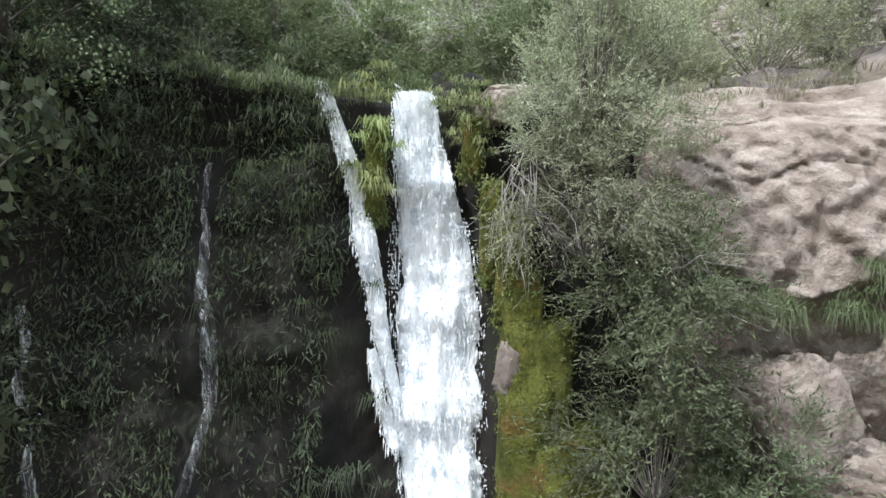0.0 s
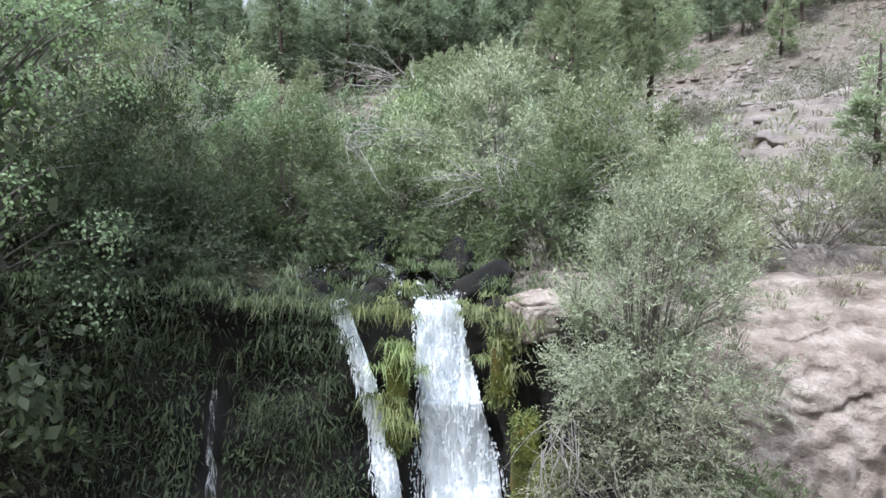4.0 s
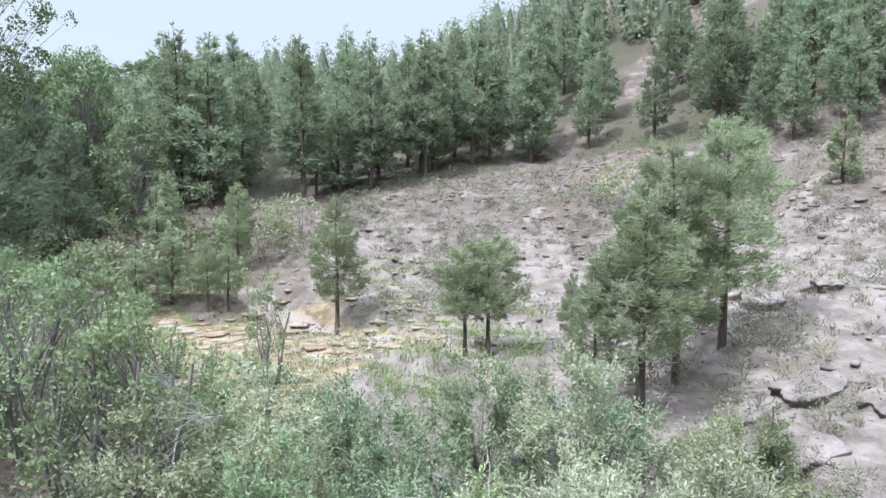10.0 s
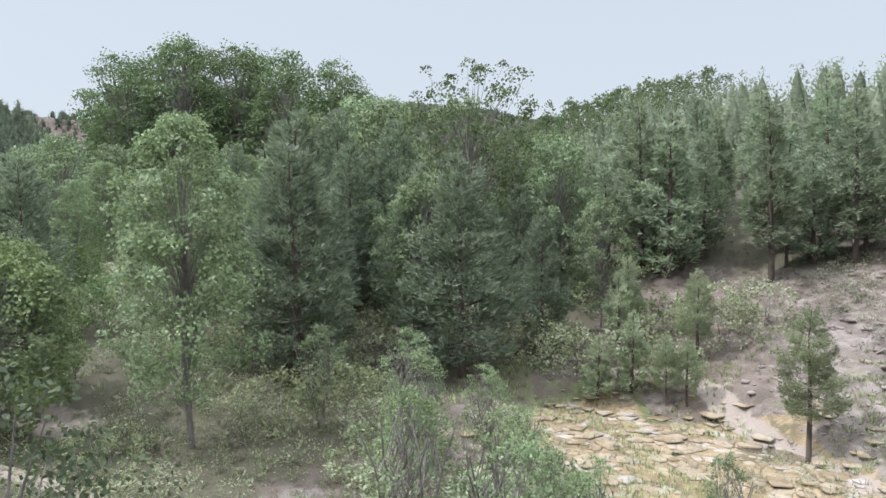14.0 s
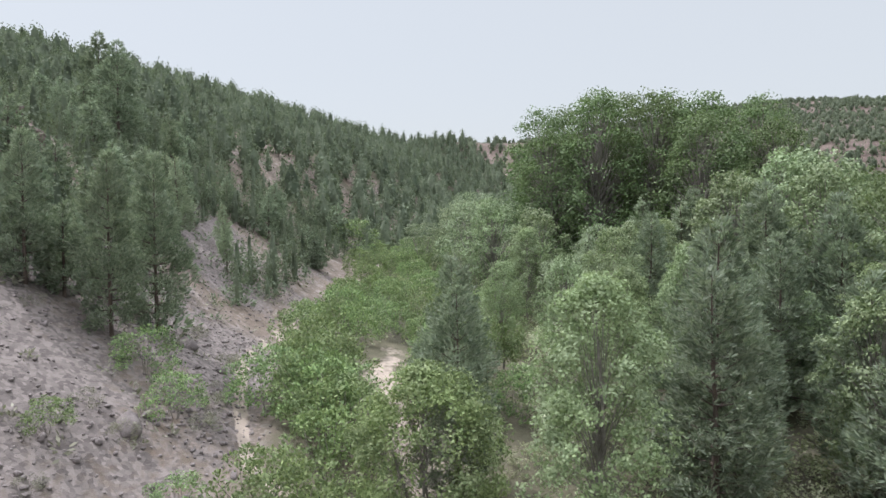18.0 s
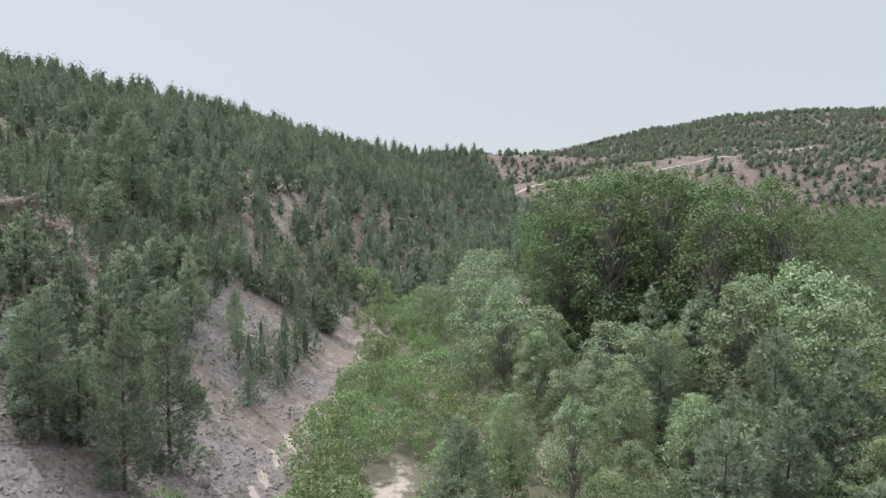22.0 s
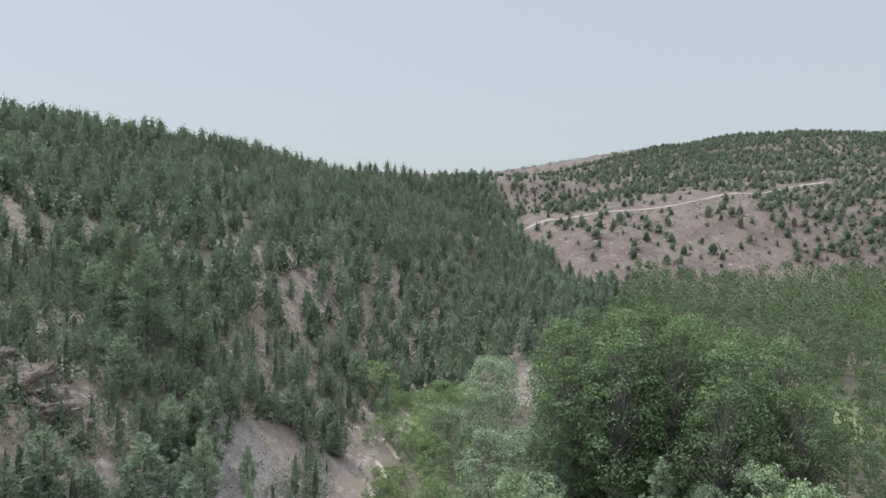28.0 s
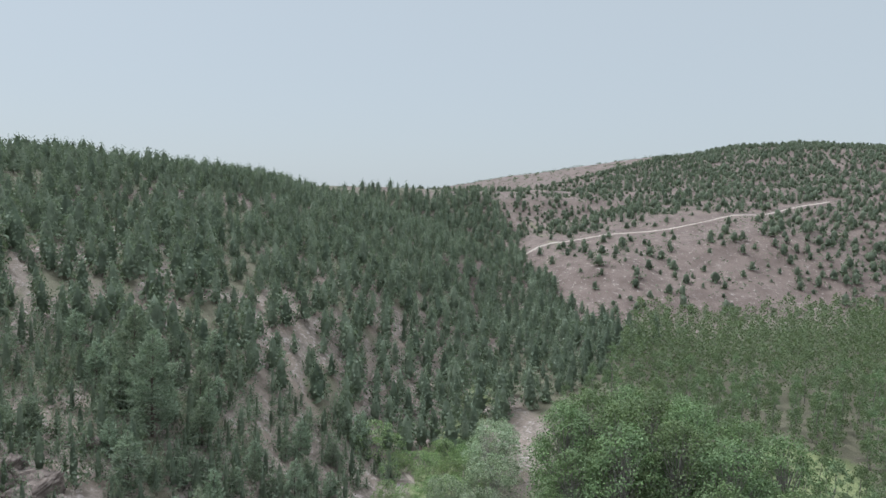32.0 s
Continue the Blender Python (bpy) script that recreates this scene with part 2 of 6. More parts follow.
RUBBLE = solid_mat("slope_rubble_stone", (0.19, 0.155, 0.135), (0.32, 0.275, 0.245), 1.6, 0.9, 0.4)
SCREE = solid_mat("grey_scree", (0.125, 0.108, 0.104), (0.245, 0.216, 0.206), 2.0, 0.9, 0.4)
BROWN_ROCK = solid_mat("brown_slope_rock", (0.085, 0.066, 0.056), (0.205, 0.168, 0.145), 0.9, 0.9, 0.8, (1, 1, 2.2), (0.06, 0.05, 0.042))
LEDGE = solid_mat("terrace_limestone", (0.165, 0.14, 0.122), (0.30, 0.262, 0.236), 0.8, 0.9, 0.6, (1, 1, 2.5), (0.13, 0.11, 0.092))

# ---- the lie of the land ----
TABLE = np.random.RandomState(7).rand(256, 256)


def vn(x, y, size, seed=0):
    """Smooth value noise, -1 to 1, for arrays of places."""
    x, y = np.asarray(x, float) / size + 17.3 * seed, np.asarray(y, float) / size + 9.1 * seed
    i, j = np.floor(x).astype(int), np.floor(y).astype(int)
    u, v = x - i, y - j
    u, v = u * u * (3 - 2 * u), v * v * (3 - 2 * v)
    a, b = TABLE[i % 256, j % 256], TABLE[(i + 1) % 256, j % 256]
    c, d = TABLE[i % 256, (j + 1) % 256], TABLE[(i + 1) % 256, (j + 1) % 256]
    return 2 * ((a * (1 - u) + b * u) * (1 - v) + (c * (1 - u) + d * u) * v) - 1


def step(a, b, v):
    s = np.clip((np.asarray(v, float) - a) / (b - a), 0, 1)
    return s * s * (3 - 2 * s)


def soft(a, k):
    """A rounded max(a, 0)."""
    return 0.5 * (a + np.sqrt(a * a + k * k))


def foot(x):
    """The y at which the southern hill meets the valley floor."""
    return np.interp(x, [-420, -330, -290, -230, -170, -135, -105, -75, -60, -45, -20, 60], [190, 165, 130, 92, 52, 36, 25, 14, 10, 7.5, -8, -60])


def edge(x):
    """The y of the lip of the falls."""
    return np.interp(x, [-30, -12, -7, -5, -2.2, -1, 0.2, 1.2, 2.6, 4, 6, 9, 14, 30], [2, 6.5, 8.6, 9.8, 10.2, 10.6, 10.8, 9.9, 10.3, 11.3, 11.5, 11.2, 8, 3])


def line_distance(x, y, pts):
    best = np.full(np.shape(x), 1e9)
    for (ax, ay), (bx, by) in zip(pts, pts[1:]):
        dx, dy = bx - ax, by - ay
        s = np.clip(((x - ax) * dx + (y - ay) * dy) / (dx * dx + dy * dy), 0, 1)
        best = np.minimum(best, np.hypot(x - ax - s * dx, y - ay - s * dy))
    return best


STREAM = [(-0.5, 10), (-1.5, 16), (-5, 25), (-11, 33), (-18, 38), (-30, 34), (-48, 28), (-70, 25), (-100, 34), (-140, 48), (-200, 90)]
FOOTPATH = [(1.5, 24), (-1, 31), (-7, 38.2), (-11, 41), (-14, 43.5), (-20, 43)]
VALLEY_PATH = [(-20, 18), (-33, 14), (-45, 8.6), (-54, 8.9), (-63, 10), (-72, 13.5), (-86, 20), (-98, 26.2), (-106, 28.5), (-118, 34), (-150, 48)]
CLEARING = [(-33, 18.6), (-36, 17.6), (-47, 18.6), (-60, 20.3), (-64, 23)]
BARE = [([(-193, -9), (-185, 11)], 2.5), ([(-174, 28), (-160, 22)], 2.5), ([(-150, 18), (-124, 8)], 3), ([(-121, -20), (-104, -8)], 3), ([(-113, 17), (-94, 8), (-80, 7), (-66, 4)], 4), ([(-90, -9), (-101, -18)], 6), ([(-268, -14), (-300, 28), (-327, 68), (-380, 118)], 2.5)]
HILL_TRACK = [(-330, 150), (-340, 166), (-344, 190), (-340, 227), (-335, 255), (-332, 285), (-342, 328), (-352, 387)]


def rocky(x, y):
    """Where bare limestone ledges show: east of the stream and above the falls."""
    a = step(-9, -1, x - 0.25 * (24 - y)) * step(54, 40, y + 0.4 * x) * step(60, 30, x)
    return a * step(8.5, 10, y - np.interp(x, [0, 3, 20], [2.5, -0.5, -2]))


def base_height(x, y):
    x, y = np.asarray(x, float), np.asarray(y, float)
    floor = np.interp(x, [-320, -230, -105, -60, -14, 0, 5, 12, 30, 60], [26, 23.5, 16.6, 14.6, 10.0, 10.3, 10.6, 12.6, 16, 20])
    floor = floor + 0.03 * np.clip(y - 40, 0, 120) * step(-20, -70, x) * step(-290, -200, x)
    # the stream's shelf drops towards the falls
    near = step(34, 11, y) * step(-30, -10, x)
    floor = floor - near * np.interp(x, [-14, 0, 3, 8, 20], [1.8, 2.3, 2.3, 2.9, 5])
    d = foot(x) - y
    south = np.interp(soft(d, 2.0), [0, 34, 75, 150, 210, 300, 500], [0, 21, 34, 55, 59, 60, 55]) * np.interp(x, [-60, -40, -10], [1, 0.85, 0.5])
    e = -226 - x + 0.12 * (y - 215) + 6 * vn(y, x, 45, 3)
    west = np.interp(soft(e, 6.0), [0, 70, 110, 180, 900], [0, 35, 43, 47, 47]) * (0.62 * step(110, 170, y + 0.1 * (x + 226)) + 0.38 * step(150, 330, y + 0.1 * (x + 226)))
    west = west + np.interp(e, [90, 200, 320, 420], [0, 32, 56, 66]) * step(190, 640, y + 0.12 * np.clip(e - 100, 0, 200) - 10)
    lean = np.where(x > -25, 0.08 * (x + 10), 0.5 * (x + 25) - 2)
    north = np.interp(soft(0.40 * (y - 40) + lean, 1.4), [0, 8, 30, 60, 400], [0, 7.2, 21.5, 34, 50])
    north = (north + step(58, 95, y) * np.clip(0.4 * (x + 8), 0, 16)) * step(-150, -90, x)
    plateau = np.interp(x, [-900, -520, -450, -390, -330, -300], [82, 82, 76, 52, 20, 0])
    return np.maximum(floor + np.maximum(np.maximum(south, west), north), plateau)


def height(x, y):
    """The ground, with its ledges and lumps."""
    x, y = np.asarray(x, float), np.asarray(y, float)
    h = base_height(x, y)
    far = step(40, 160, np.hypot(x, y - 20))
    h = h + vn(x, y, 9, 1) * 0.35 * (1 - far) + vn(x, y, 26, 9) * 1.2 * far + vn(x, y, 3.1, 2) * 0.14 + vn(x, y, 34, 5) * 2.2 * far
    r = rocky(x, y)
    s = 0.55
    q = (h + 0.2 + 0.25 * vn(x, y, 5, 8)) / s
    k = np.floor(q)
    ledge = s * (k + step(0.62, 0.86, q - k)) + 0.10 * vn(x, y, 1.4, 11)
    h = h * (1 - r) + ledge * r
    # bed of the stream and the flat pool
    w = line_distance(x, y, STREAM)
    h = h - 0.8 * step(2.4, 0.6, w) * step(-40, -20, x)
    p = step(7.5, 4.5, np.hypot((x + 12.5) / 1.35, y - 35.5))
    h = h * (1 - p) + p * (9.62 + 0.16 * vn(x, y, 2.6, 12) + 0.07 * vn(x, y, 0.9, 13))
    for pts in (FOOTPATH, VALLEY_PATH, CLEARING):
        h = h - 0.12 * step(1.4, 0.5, line_distance(x, y, pts))
    # the drop at the falls
    c = step(0.05, 0.7, y - edge(x))
    low = np.clip(0.2 + 0.14 * vn(x, y, 2.5, 4) - 0.02 * (y - 8), -0.5, 1.5)
    low = low + 0.75 * soft(np.abs(x + 1) - 9, 2)
    return np.minimum(h, low) * (1 - c) + h * c


def spaced(lo, hi, fine_lo, fine_hi, fine, grow=1.06, most=9.0):
    """Coordinates that lie close within the fine stretch and ever wider beyond it."""
    mid = list(np.arange(fine_lo, fine_hi, fine))
    s, a = fine, mid[-1]
    while a < hi:
        s = min(s * grow, most if a < 650 else 400)
        a += s
        mid.append(a)
    s, a = fine, mid[0]
    while a > lo:
        s = min(s * grow, most if a > -650 else 400)
        a -= s
        mid.insert(0, a)
    return np.array(mid)


def ground_mat():
    mat, nt, out = node_mat("hillside_ground")
    att = {k: nd(nt, "ShaderNodeAttribute", attribute_name=k).outputs["Fac"] for k in ("rock", "scree", "path", "tufa", "grass", "wet", "forest", "marl")}
    big, mid, fine = tex(nt, 0.12, 5), tex(nt, 1.1, 6, 0.6), tex(nt, 9.0, 5, 0.65)
    soil = mix(nt, ramp(nt, mid, 0.35, 0.65), (0.115, 0.09, 0.076), (0.20, 0.162, 0.142))
    soil = mix(nt, ramp(nt, big, 0.45, 0.62, 0.0, 0.6), soil, (0.155, 0.115, 0.092))
    soil = mix(nt, ramp(nt, fine, 0.42, 0.62, 0.0, 0.55), soil, (0.11, 0.105, 0.07))
    soil = mix(nt, ramp(nt, tex(nt, 0.55, 7, 0.7), 0.55, 0.63, 0.0, 0.75), soil, mix(nt, fine, (0.22, 0.188, 0.168), (0.34, 0.30, 0.275)))
    soil = mix(nt, att["marl"], soil, mix(nt, ramp(nt, tex(nt, 0.09, 7, 0.65), 0.35, 0.65), mix(nt, mid, (0.066, 0.047, 0.039), (0.105, 0.079, 0.067)), mix(nt, mid, (0.098, 0.072, 0.06), (0.155, 0.121, 0.103))))
    soil = mix(nt, ramp(nt, tex(nt, 0.45, 8, 0.75), 0.56, 0.64, 0.0, 0.7), soil, (0.27, 0.235, 0.21))
    lime = mix(nt, ramp(nt, tex(nt, 0.8, 6, 0.6, (1, 1, 3)), 0.35, 0.65), (0.142, 0.118, 0.102), (0.262, 0.226, 0.2))
    lime = mix(nt, ramp(nt, fine, 0.5, 0.7, 0.0, 0.5), lime, (0.22, 0.19, 0.16))
    lime = mix(nt, ramp(nt, tex(nt, 0.9, 6, 0.65), 0.5, 0.66, 0.0, 0.8), lime, (0.17, 0.15, 0.105))
    lime = mix(nt, ramp(nt, tex(nt, 1.3, 5, 0.7, (0.6, 1.6, 3)), 0.62, 0.68, 0.0, 0.8), lime, (0.09, 0.08, 0.065))
    gravel = nd(nt, "ShaderNodeTexVoronoi", {"Vector": nd(nt, "ShaderNodeNewGeometry").outputs["Position"], "Scale": 3.8})
    stones = mix(nt, nd(nt, "ShaderNodeSeparateColor", {0: gravel.outputs["Color"]}).outputs[0], (0.088, 0.076, 0.071), (0.20, 0.174, 0.162))
    turf = mix(nt, ramp(nt, mid, 0.3, 0.7), (0.085, 0.105, 0.045), (0.17, 0.185, 0.085))
    ochre = mix(nt, ramp(nt, mid, 0.35, 0.65), (0.20, 0.15, 0.085), (0.34, 0.265, 0.165))
    ochre = mix(nt, ramp(nt, fine, 0.5, 0.66, 0.0, 0.7), ochre, (0.14, 0.12, 0.06))
    ochre = mix(nt, ramp(nt, tex(nt, 0.9, 6, 0.65), 0.52, 0.60), ochre, mix(nt, fine, (0.10, 0.085, 0.05), (0.20, 0.165, 0.10)))
    ochre = mix(nt, ramp(nt, tex(nt, 0.6, 6, 0.7, (1, 1.7, 1)), 0.56, 0.62), ochre, mix(nt, fine, (0.30, 0.26, 0.21), (0.44, 0.40, 0.34)))
    wobble = lambda m, w=0.5: ramp(nt, nd(nt, "ShaderNodeMath", {0: m, 1: nd(nt, "ShaderNodeMath", {0: mid, 1: -0.5}).outputs[0]}, operation="ADD").outputs[0], 0.35, 0.65)
    c = mix(nt, wobble(att["grass"]), soil, turf)
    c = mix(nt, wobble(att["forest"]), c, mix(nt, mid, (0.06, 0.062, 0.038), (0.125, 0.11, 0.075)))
    c = mix(nt, wobble(att["rock"]), c, lime)
    c = mix(nt, wobble(att["scree"]), c, stones)
    c = mix(nt, wobble(att["tufa"]), c, ochre)
    c = mix(nt, wobble(att["path"]), c, mix(nt, fine, (0.235, 0.192, 0.157), (0.36, 0.31, 0.262)))
    c = mix(nt, att["wet"], c, (0.05, 0.045, 0.025))
    h = nd(nt, "ShaderNodeMath", {0: fine, 1: mid}, operation="ADD").outputs[0]
    b = nd(nt, "ShaderNodeBump", {"Strength": 0.6, "Distance": 0.12, "Height": h})
    p = nd(nt, "ShaderNodeBsdfPrincipled", {"Base Color": c, "Roughness": ramp(nt, att["wet"], 0, 1, 0.9, 0.45), "Normal": b.outputs[0], "Specular IOR Level": 0.25})
    nt.links.new(p.outputs[0], out.inputs[0])
    return mat


# ---- the ground, one sheet to the horizon ----
xs = spaced(-4200, 3000, -20, 12, 0.34, 1.08)
ys = spaced(-2600, 4200, 8.5, 44, 0.34, 1.08)
GX, GY = np.meshgrid(xs, ys)


def land(x, y):
    """The ground, levelling out towards the horizon."""
    away = step(700, 2500, np.hypot(x + 100, y - 50))
    return height(x, y) * (1 - away) + away * (48 + 14 * vn(x, y, 500, 6))


GZ = land(GX, GY)
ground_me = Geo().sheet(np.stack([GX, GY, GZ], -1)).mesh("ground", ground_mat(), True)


def wood_edge(x):
    """The y at which the pines of the northern slope begin."""
    return np.interp(x, [-58, -20, -8, 1, 5, 12, 20, 35, 75], [57, 54.5, 55.5, 59.5, 61, 56.5, 51, 45, 40])


def north_wood(x, y):
    return step(-0.5, 1.5, y - wood_edge(x) + 2 * vn(x, y, 8, 61)) * step(-58, -48, x) * 0.9


def south_wood(x, y):
    """Where pines cover the southern hill and the head of the valley."""
    d = foot(x) - y
    bare_strip = step(0.28, 0.5, vn(x, y * 1.2, 17, 64)) * 0.6 * step(95, 60, d) * step(-205, -185, x)
    for pts, w in BARE:
        bare_strip = np.maximum(bare_strip, 0.72 * step(w + 3, w, line_distance(x, y, pts) + 2.5 * vn(x, y, 9, 83)))
    head = step(0, 5, np.interp(x, [-420, -345, -207, -175, -150, -135, -120, 0], [168, 152, 148, 105, 62, 42, 0, -90]) - y + 11 * vn(x, y, 13, 86))
    return np.maximum(step(2, 7, d), head) * step(240, 195, d) * (1 - bare_strip)


slope = np.hypot(*np.gradient(GZ, ys, xs))
south_d = foot(GX) - GY
MASKS = {
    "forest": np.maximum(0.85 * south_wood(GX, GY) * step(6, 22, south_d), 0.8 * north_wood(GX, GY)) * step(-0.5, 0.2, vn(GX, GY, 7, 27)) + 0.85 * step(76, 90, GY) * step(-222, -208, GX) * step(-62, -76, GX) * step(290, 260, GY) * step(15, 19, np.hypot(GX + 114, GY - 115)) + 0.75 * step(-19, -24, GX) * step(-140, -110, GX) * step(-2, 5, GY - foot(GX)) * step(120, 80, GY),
    "rock": np.clip(rocky(GX, GY) * 1.05 - 0.3 * step(0.2, 0.7, vn(GX, GY, 4, 21)) + 0.5 * step(0.75, 1.3, slope) * step(90, 40, np.hypot(GX, GY - 30)), 0, 1),
    "scree": step(-6, 2, south_d) * step(42, 16, south_d + 8 * vn(GX, GY, 14, 22)) * step(-128, -112, GX) * step(-25, -38, GX) * np.clip(0.6 + 0.5 * vn(GX, GY, 6, 23) + 0.3 * step(-80, -65, GX), 0, 1),
    "path": np.maximum.reduce([step(0.9, 0.3, line_distance(GX, GY, FOOTPATH)), step(0.6, 0.2, line_distance(GX, GY, VALLEY_PATH)),
                               0.62 * step(2.6, 0.8, line_distance(GX, GY, CLEARING))]),
    "marl": step(-212, -236, GX),
    "tufa": step(7.6, 5.4, np.hypot((GX + 12.0) / 1.25, GY - 35) + 1.6 * vn(GX, GY, 2.4, 24)),
    "grass": np.clip(step(7, 1, np.abs(south_d + 14)) * 0.5 * step(-30, -60, GX) + step(4.5, 2, line_distance(GX, GY, STREAM)) * 0.9
                     + 0.9 * step(22, 15, np.hypot(GX + 114, GY - 115)) + 0.7 * step(12, 6, np.hypot((GX + 154) / 1.6, GY - 166)) + 0.45 * vn(GX, GY, 6, 25) * step(80, 50, np.hypot(GX, GY - 30)), 0, 1),
    "wet": step(0.5, 0.2, GY - edge(GX)) * step(14, 10, np.abs(GX)) * step(0, 3, GY) + step(1.5, 0.7, line_distance(GX, GY, STREAM)) * step(32, 24, GY) * 0.8 + 0.8 * step(1.0, 0.2, GX + 0.3 * vn(GX, GY, 1, 28)) * step(-14, -10, GX) * step(15.5, 13.5, GY) * step(8, 9, GY),
}
for key, m in MASKS.items():
    ground_me.attributes.new(key, "FLOAT", "POINT").data.foreach_set("value", np.clip(m, 0, 1).astype(np.float32).ravel())
track = np.array([(a + (c - a) * s, b + (d - b) * s) for (a, b), (c, d) in zip(HILL_TRACK, HILL_TRACK[1:]) for s in np.linspace(0, 1, 24, endpoint=False)])
track = np.array([np.convolve(np.pad(track[:, k], 9, "edge"), np.ones(19) / 19, "valid") for k in (0, 1)]).T
nrm = np.gradient(track, axis=0)[:, ::-1] * [1, -1]
nrm /= np.linalg.norm(nrm, axis=1)[:, None]
wide = np.stack([track + nrm * k for k in (-0.8, -0.35, 0.35, 0.8)], 1)
level = height(track[:, 0], track[:, 1])[:, None] + np.array([-0.3, 0.35, 0.35, -0.3])
whole("hill_track", Geo().sheet(np.dstack([wide, level])).mesh("hill_track", solid_mat("pale_track_gravel", (0.30, 0.255, 0.21), (0.44, 0.385, 0.33), 0.8), True), "pale gravel track across the bare hill", "track", kind="structure")
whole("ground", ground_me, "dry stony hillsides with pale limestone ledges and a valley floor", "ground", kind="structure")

# ---- plants ----
def pine_geo(h, r, base, tufts, blades, length, width, seed, round_top=0.7, sides=6, mess=0.5, flat=0.7, stray=0.5):
    """Trunk and crown of a pine: whorls of boughs, tufts of needles towards their tips."""
    rng = np.random.RandomState(seed)
    wood, green = Geo(), Geo()
    k = 7 if sides > 4 else 2
    zz = np.linspace(-0.3, h * 0.97, k)
    bend = np.cumsum(rng.normal(0, 0.008 * h, (k, 2)), 0) * np.linspace(0, 1, k)[:, None]
    spine = np.column_stack([bend, zz])
    wood.tube(spine, np.interp(zz, [0, h], [0.017 * h + 0.02, 0.012] if sides > 4 else [0.013, 0.003]), sides)
    n = 34 if sides == 4 else max(24, int(13 * (h * (1 - base)) ** 0.75))
    u = (np.arange(n) // 5 * 5 + 2.5 + rng.normal(0, stray, n)) / (n + 3)  # whorls
    u = np.clip(u, 0.0, 1.0) ** 0.95
    z0 = h * (base + (0.985 - base) * u)
    prof = np.clip((1 - u) ** round_top * (0.55 + 0.45 * np.minimum(1, u / 0.22)), 0.06, 1)
    az = np.arange(n) * 2.4 + rng.rand(n)
    reach = r * prof * rng.uniform(0.62, 1.12, n)
    rise = np.interp(u, [0, 1], [-0.02, 0.75]) + rng.normal(0, 0.1, n)
    out = np.column_stack([np.cos(az), np.sin(az), rise])
    start = np.column_stack([np.interp(z0, zz, spine[:, 0]), np.interp(z0, zz, spine[:, 1]), z0])
    for i in range(n):
        s = np.array([0, 0.5, 1.0]) if h > 1 and blades > 4 else np.array([0, 1.0])
        pts = start[i] + out[i] * reach[i] * s[:, None] + np.array([0, 0, 1.0]) * (0.12 * reach[i] * (s * s - 0.6 * s))[:, None]
        wood.tube(pts, np.linspace(0.014, 0.003, len(s)) * (0.5 + reach[i]), 3)
    pick = rng.choice(n, tufts, p=reach ** 1.25 / np.sum(reach ** 1.25))
    s = rng.uniform(0.18, 1.0, tufts) ** 0.6
    side = np.column_stack([-np.sin(az), np.cos(az), 0 * az])[pick]
    c = start[pick] + out[pick] * (reach[pick] * s)[:, None] + np.array([0, 0, 1.0]) * (0.12 * reach[pick] * (s * s - 0.6 * s))[:, None]
    c += side * (rng.normal(0, 0.33, tufts) * reach[pick] * (1.15 - 0.6 * s))[:, None]
    c[:, 2] += rng.normal(0.02, 0.075, tufts) * (0.5 * h ** 0.3 + reach[pick])
    way = np.repeat(unit(out[pick] * [1, 1, 0.5] + [0, 0, 0.45]), blades, 0)
    way = way + rng.normal(0, mess, (tufts * blades, 3)) * [1, 1, 0.8]
    face = np.repeat(unit(out[pick] * [1, 1, 0]) + [0, 0, 0.7], blades, 0) 
    green.leaves(np.repeat(c, blades, 0), way, length * rng.uniform(0.7, 1.2, tufts * blades), width * rng.uniform(0.7, 1.2, tufts * blades), rng, flat, face)
    return wood, green


def far_pine_geo(slim, n, length, width, seed, point=0.52, core=0.5):
    """A distant pine of unit height: boughs laid over a lobed cone."""
    rng = np.random.RandomState(seed)
    wood, green = Geo(), Geo()
    wood.tube([[0, 0, -0.03], [0, 0, 0.5]], [0.013, 0.008], 4)
    u = 1 - (1 - rng.rand(n)) ** 0.62
    az = rng.rand(n) * 2 * np.pi
    prof = (1 - u) ** point * (0.55 + 0.45 * np.minimum(1, u / 0.14)) + 0.015
    rad = slim * prof * (1 + 0.22 * np.sin(3 * az + 14 * u + seed) + 0.14 * np.sin(5 * az - 23 * u)) * rng.uniform(0.72, 1.1, n)
    at = np.column_stack([rad * np.cos(az), rad * np.sin(az), 0.05 + 0.94 * u])
    q = unit(np.column_stack([np.cos(az), np.sin(az), 0.25 + 0.5 * rng.rand(n)]))
    way = unit(np.cross(q, rng.normal(0, 1, (n, 3)))) + 0.45 * q
    k = rng.uniform(0.6, 1.2, n) * (0.5 + 0.5 * (1 - u))
    cu, ca = np.meshgrid(np.linspace(0, 1, 6), np.linspace(0, 2 * np.pi, 8), indexing="ij")  # the dense inner crown
    cr = core * slim * ((1 - cu) ** point * (0.55 + 0.45 * np.minimum(1, cu / 0.14)) + 0.01) * (1 + 0.22 * np.sin(3 * ca + 14 * cu + seed) + 0.14 * np.sin(5 * ca - 23 * cu))
    green.sheet(np.stack([cr * np.cos(ca), cr * np.sin(ca), 0.09 + 0.78 * cu], -1))
    green.leaves(at - unit(way) * (0.5 * length * k)[:, None], way, length * k, width * k, rng, 1.0, q * 2.2)
    return wood, green


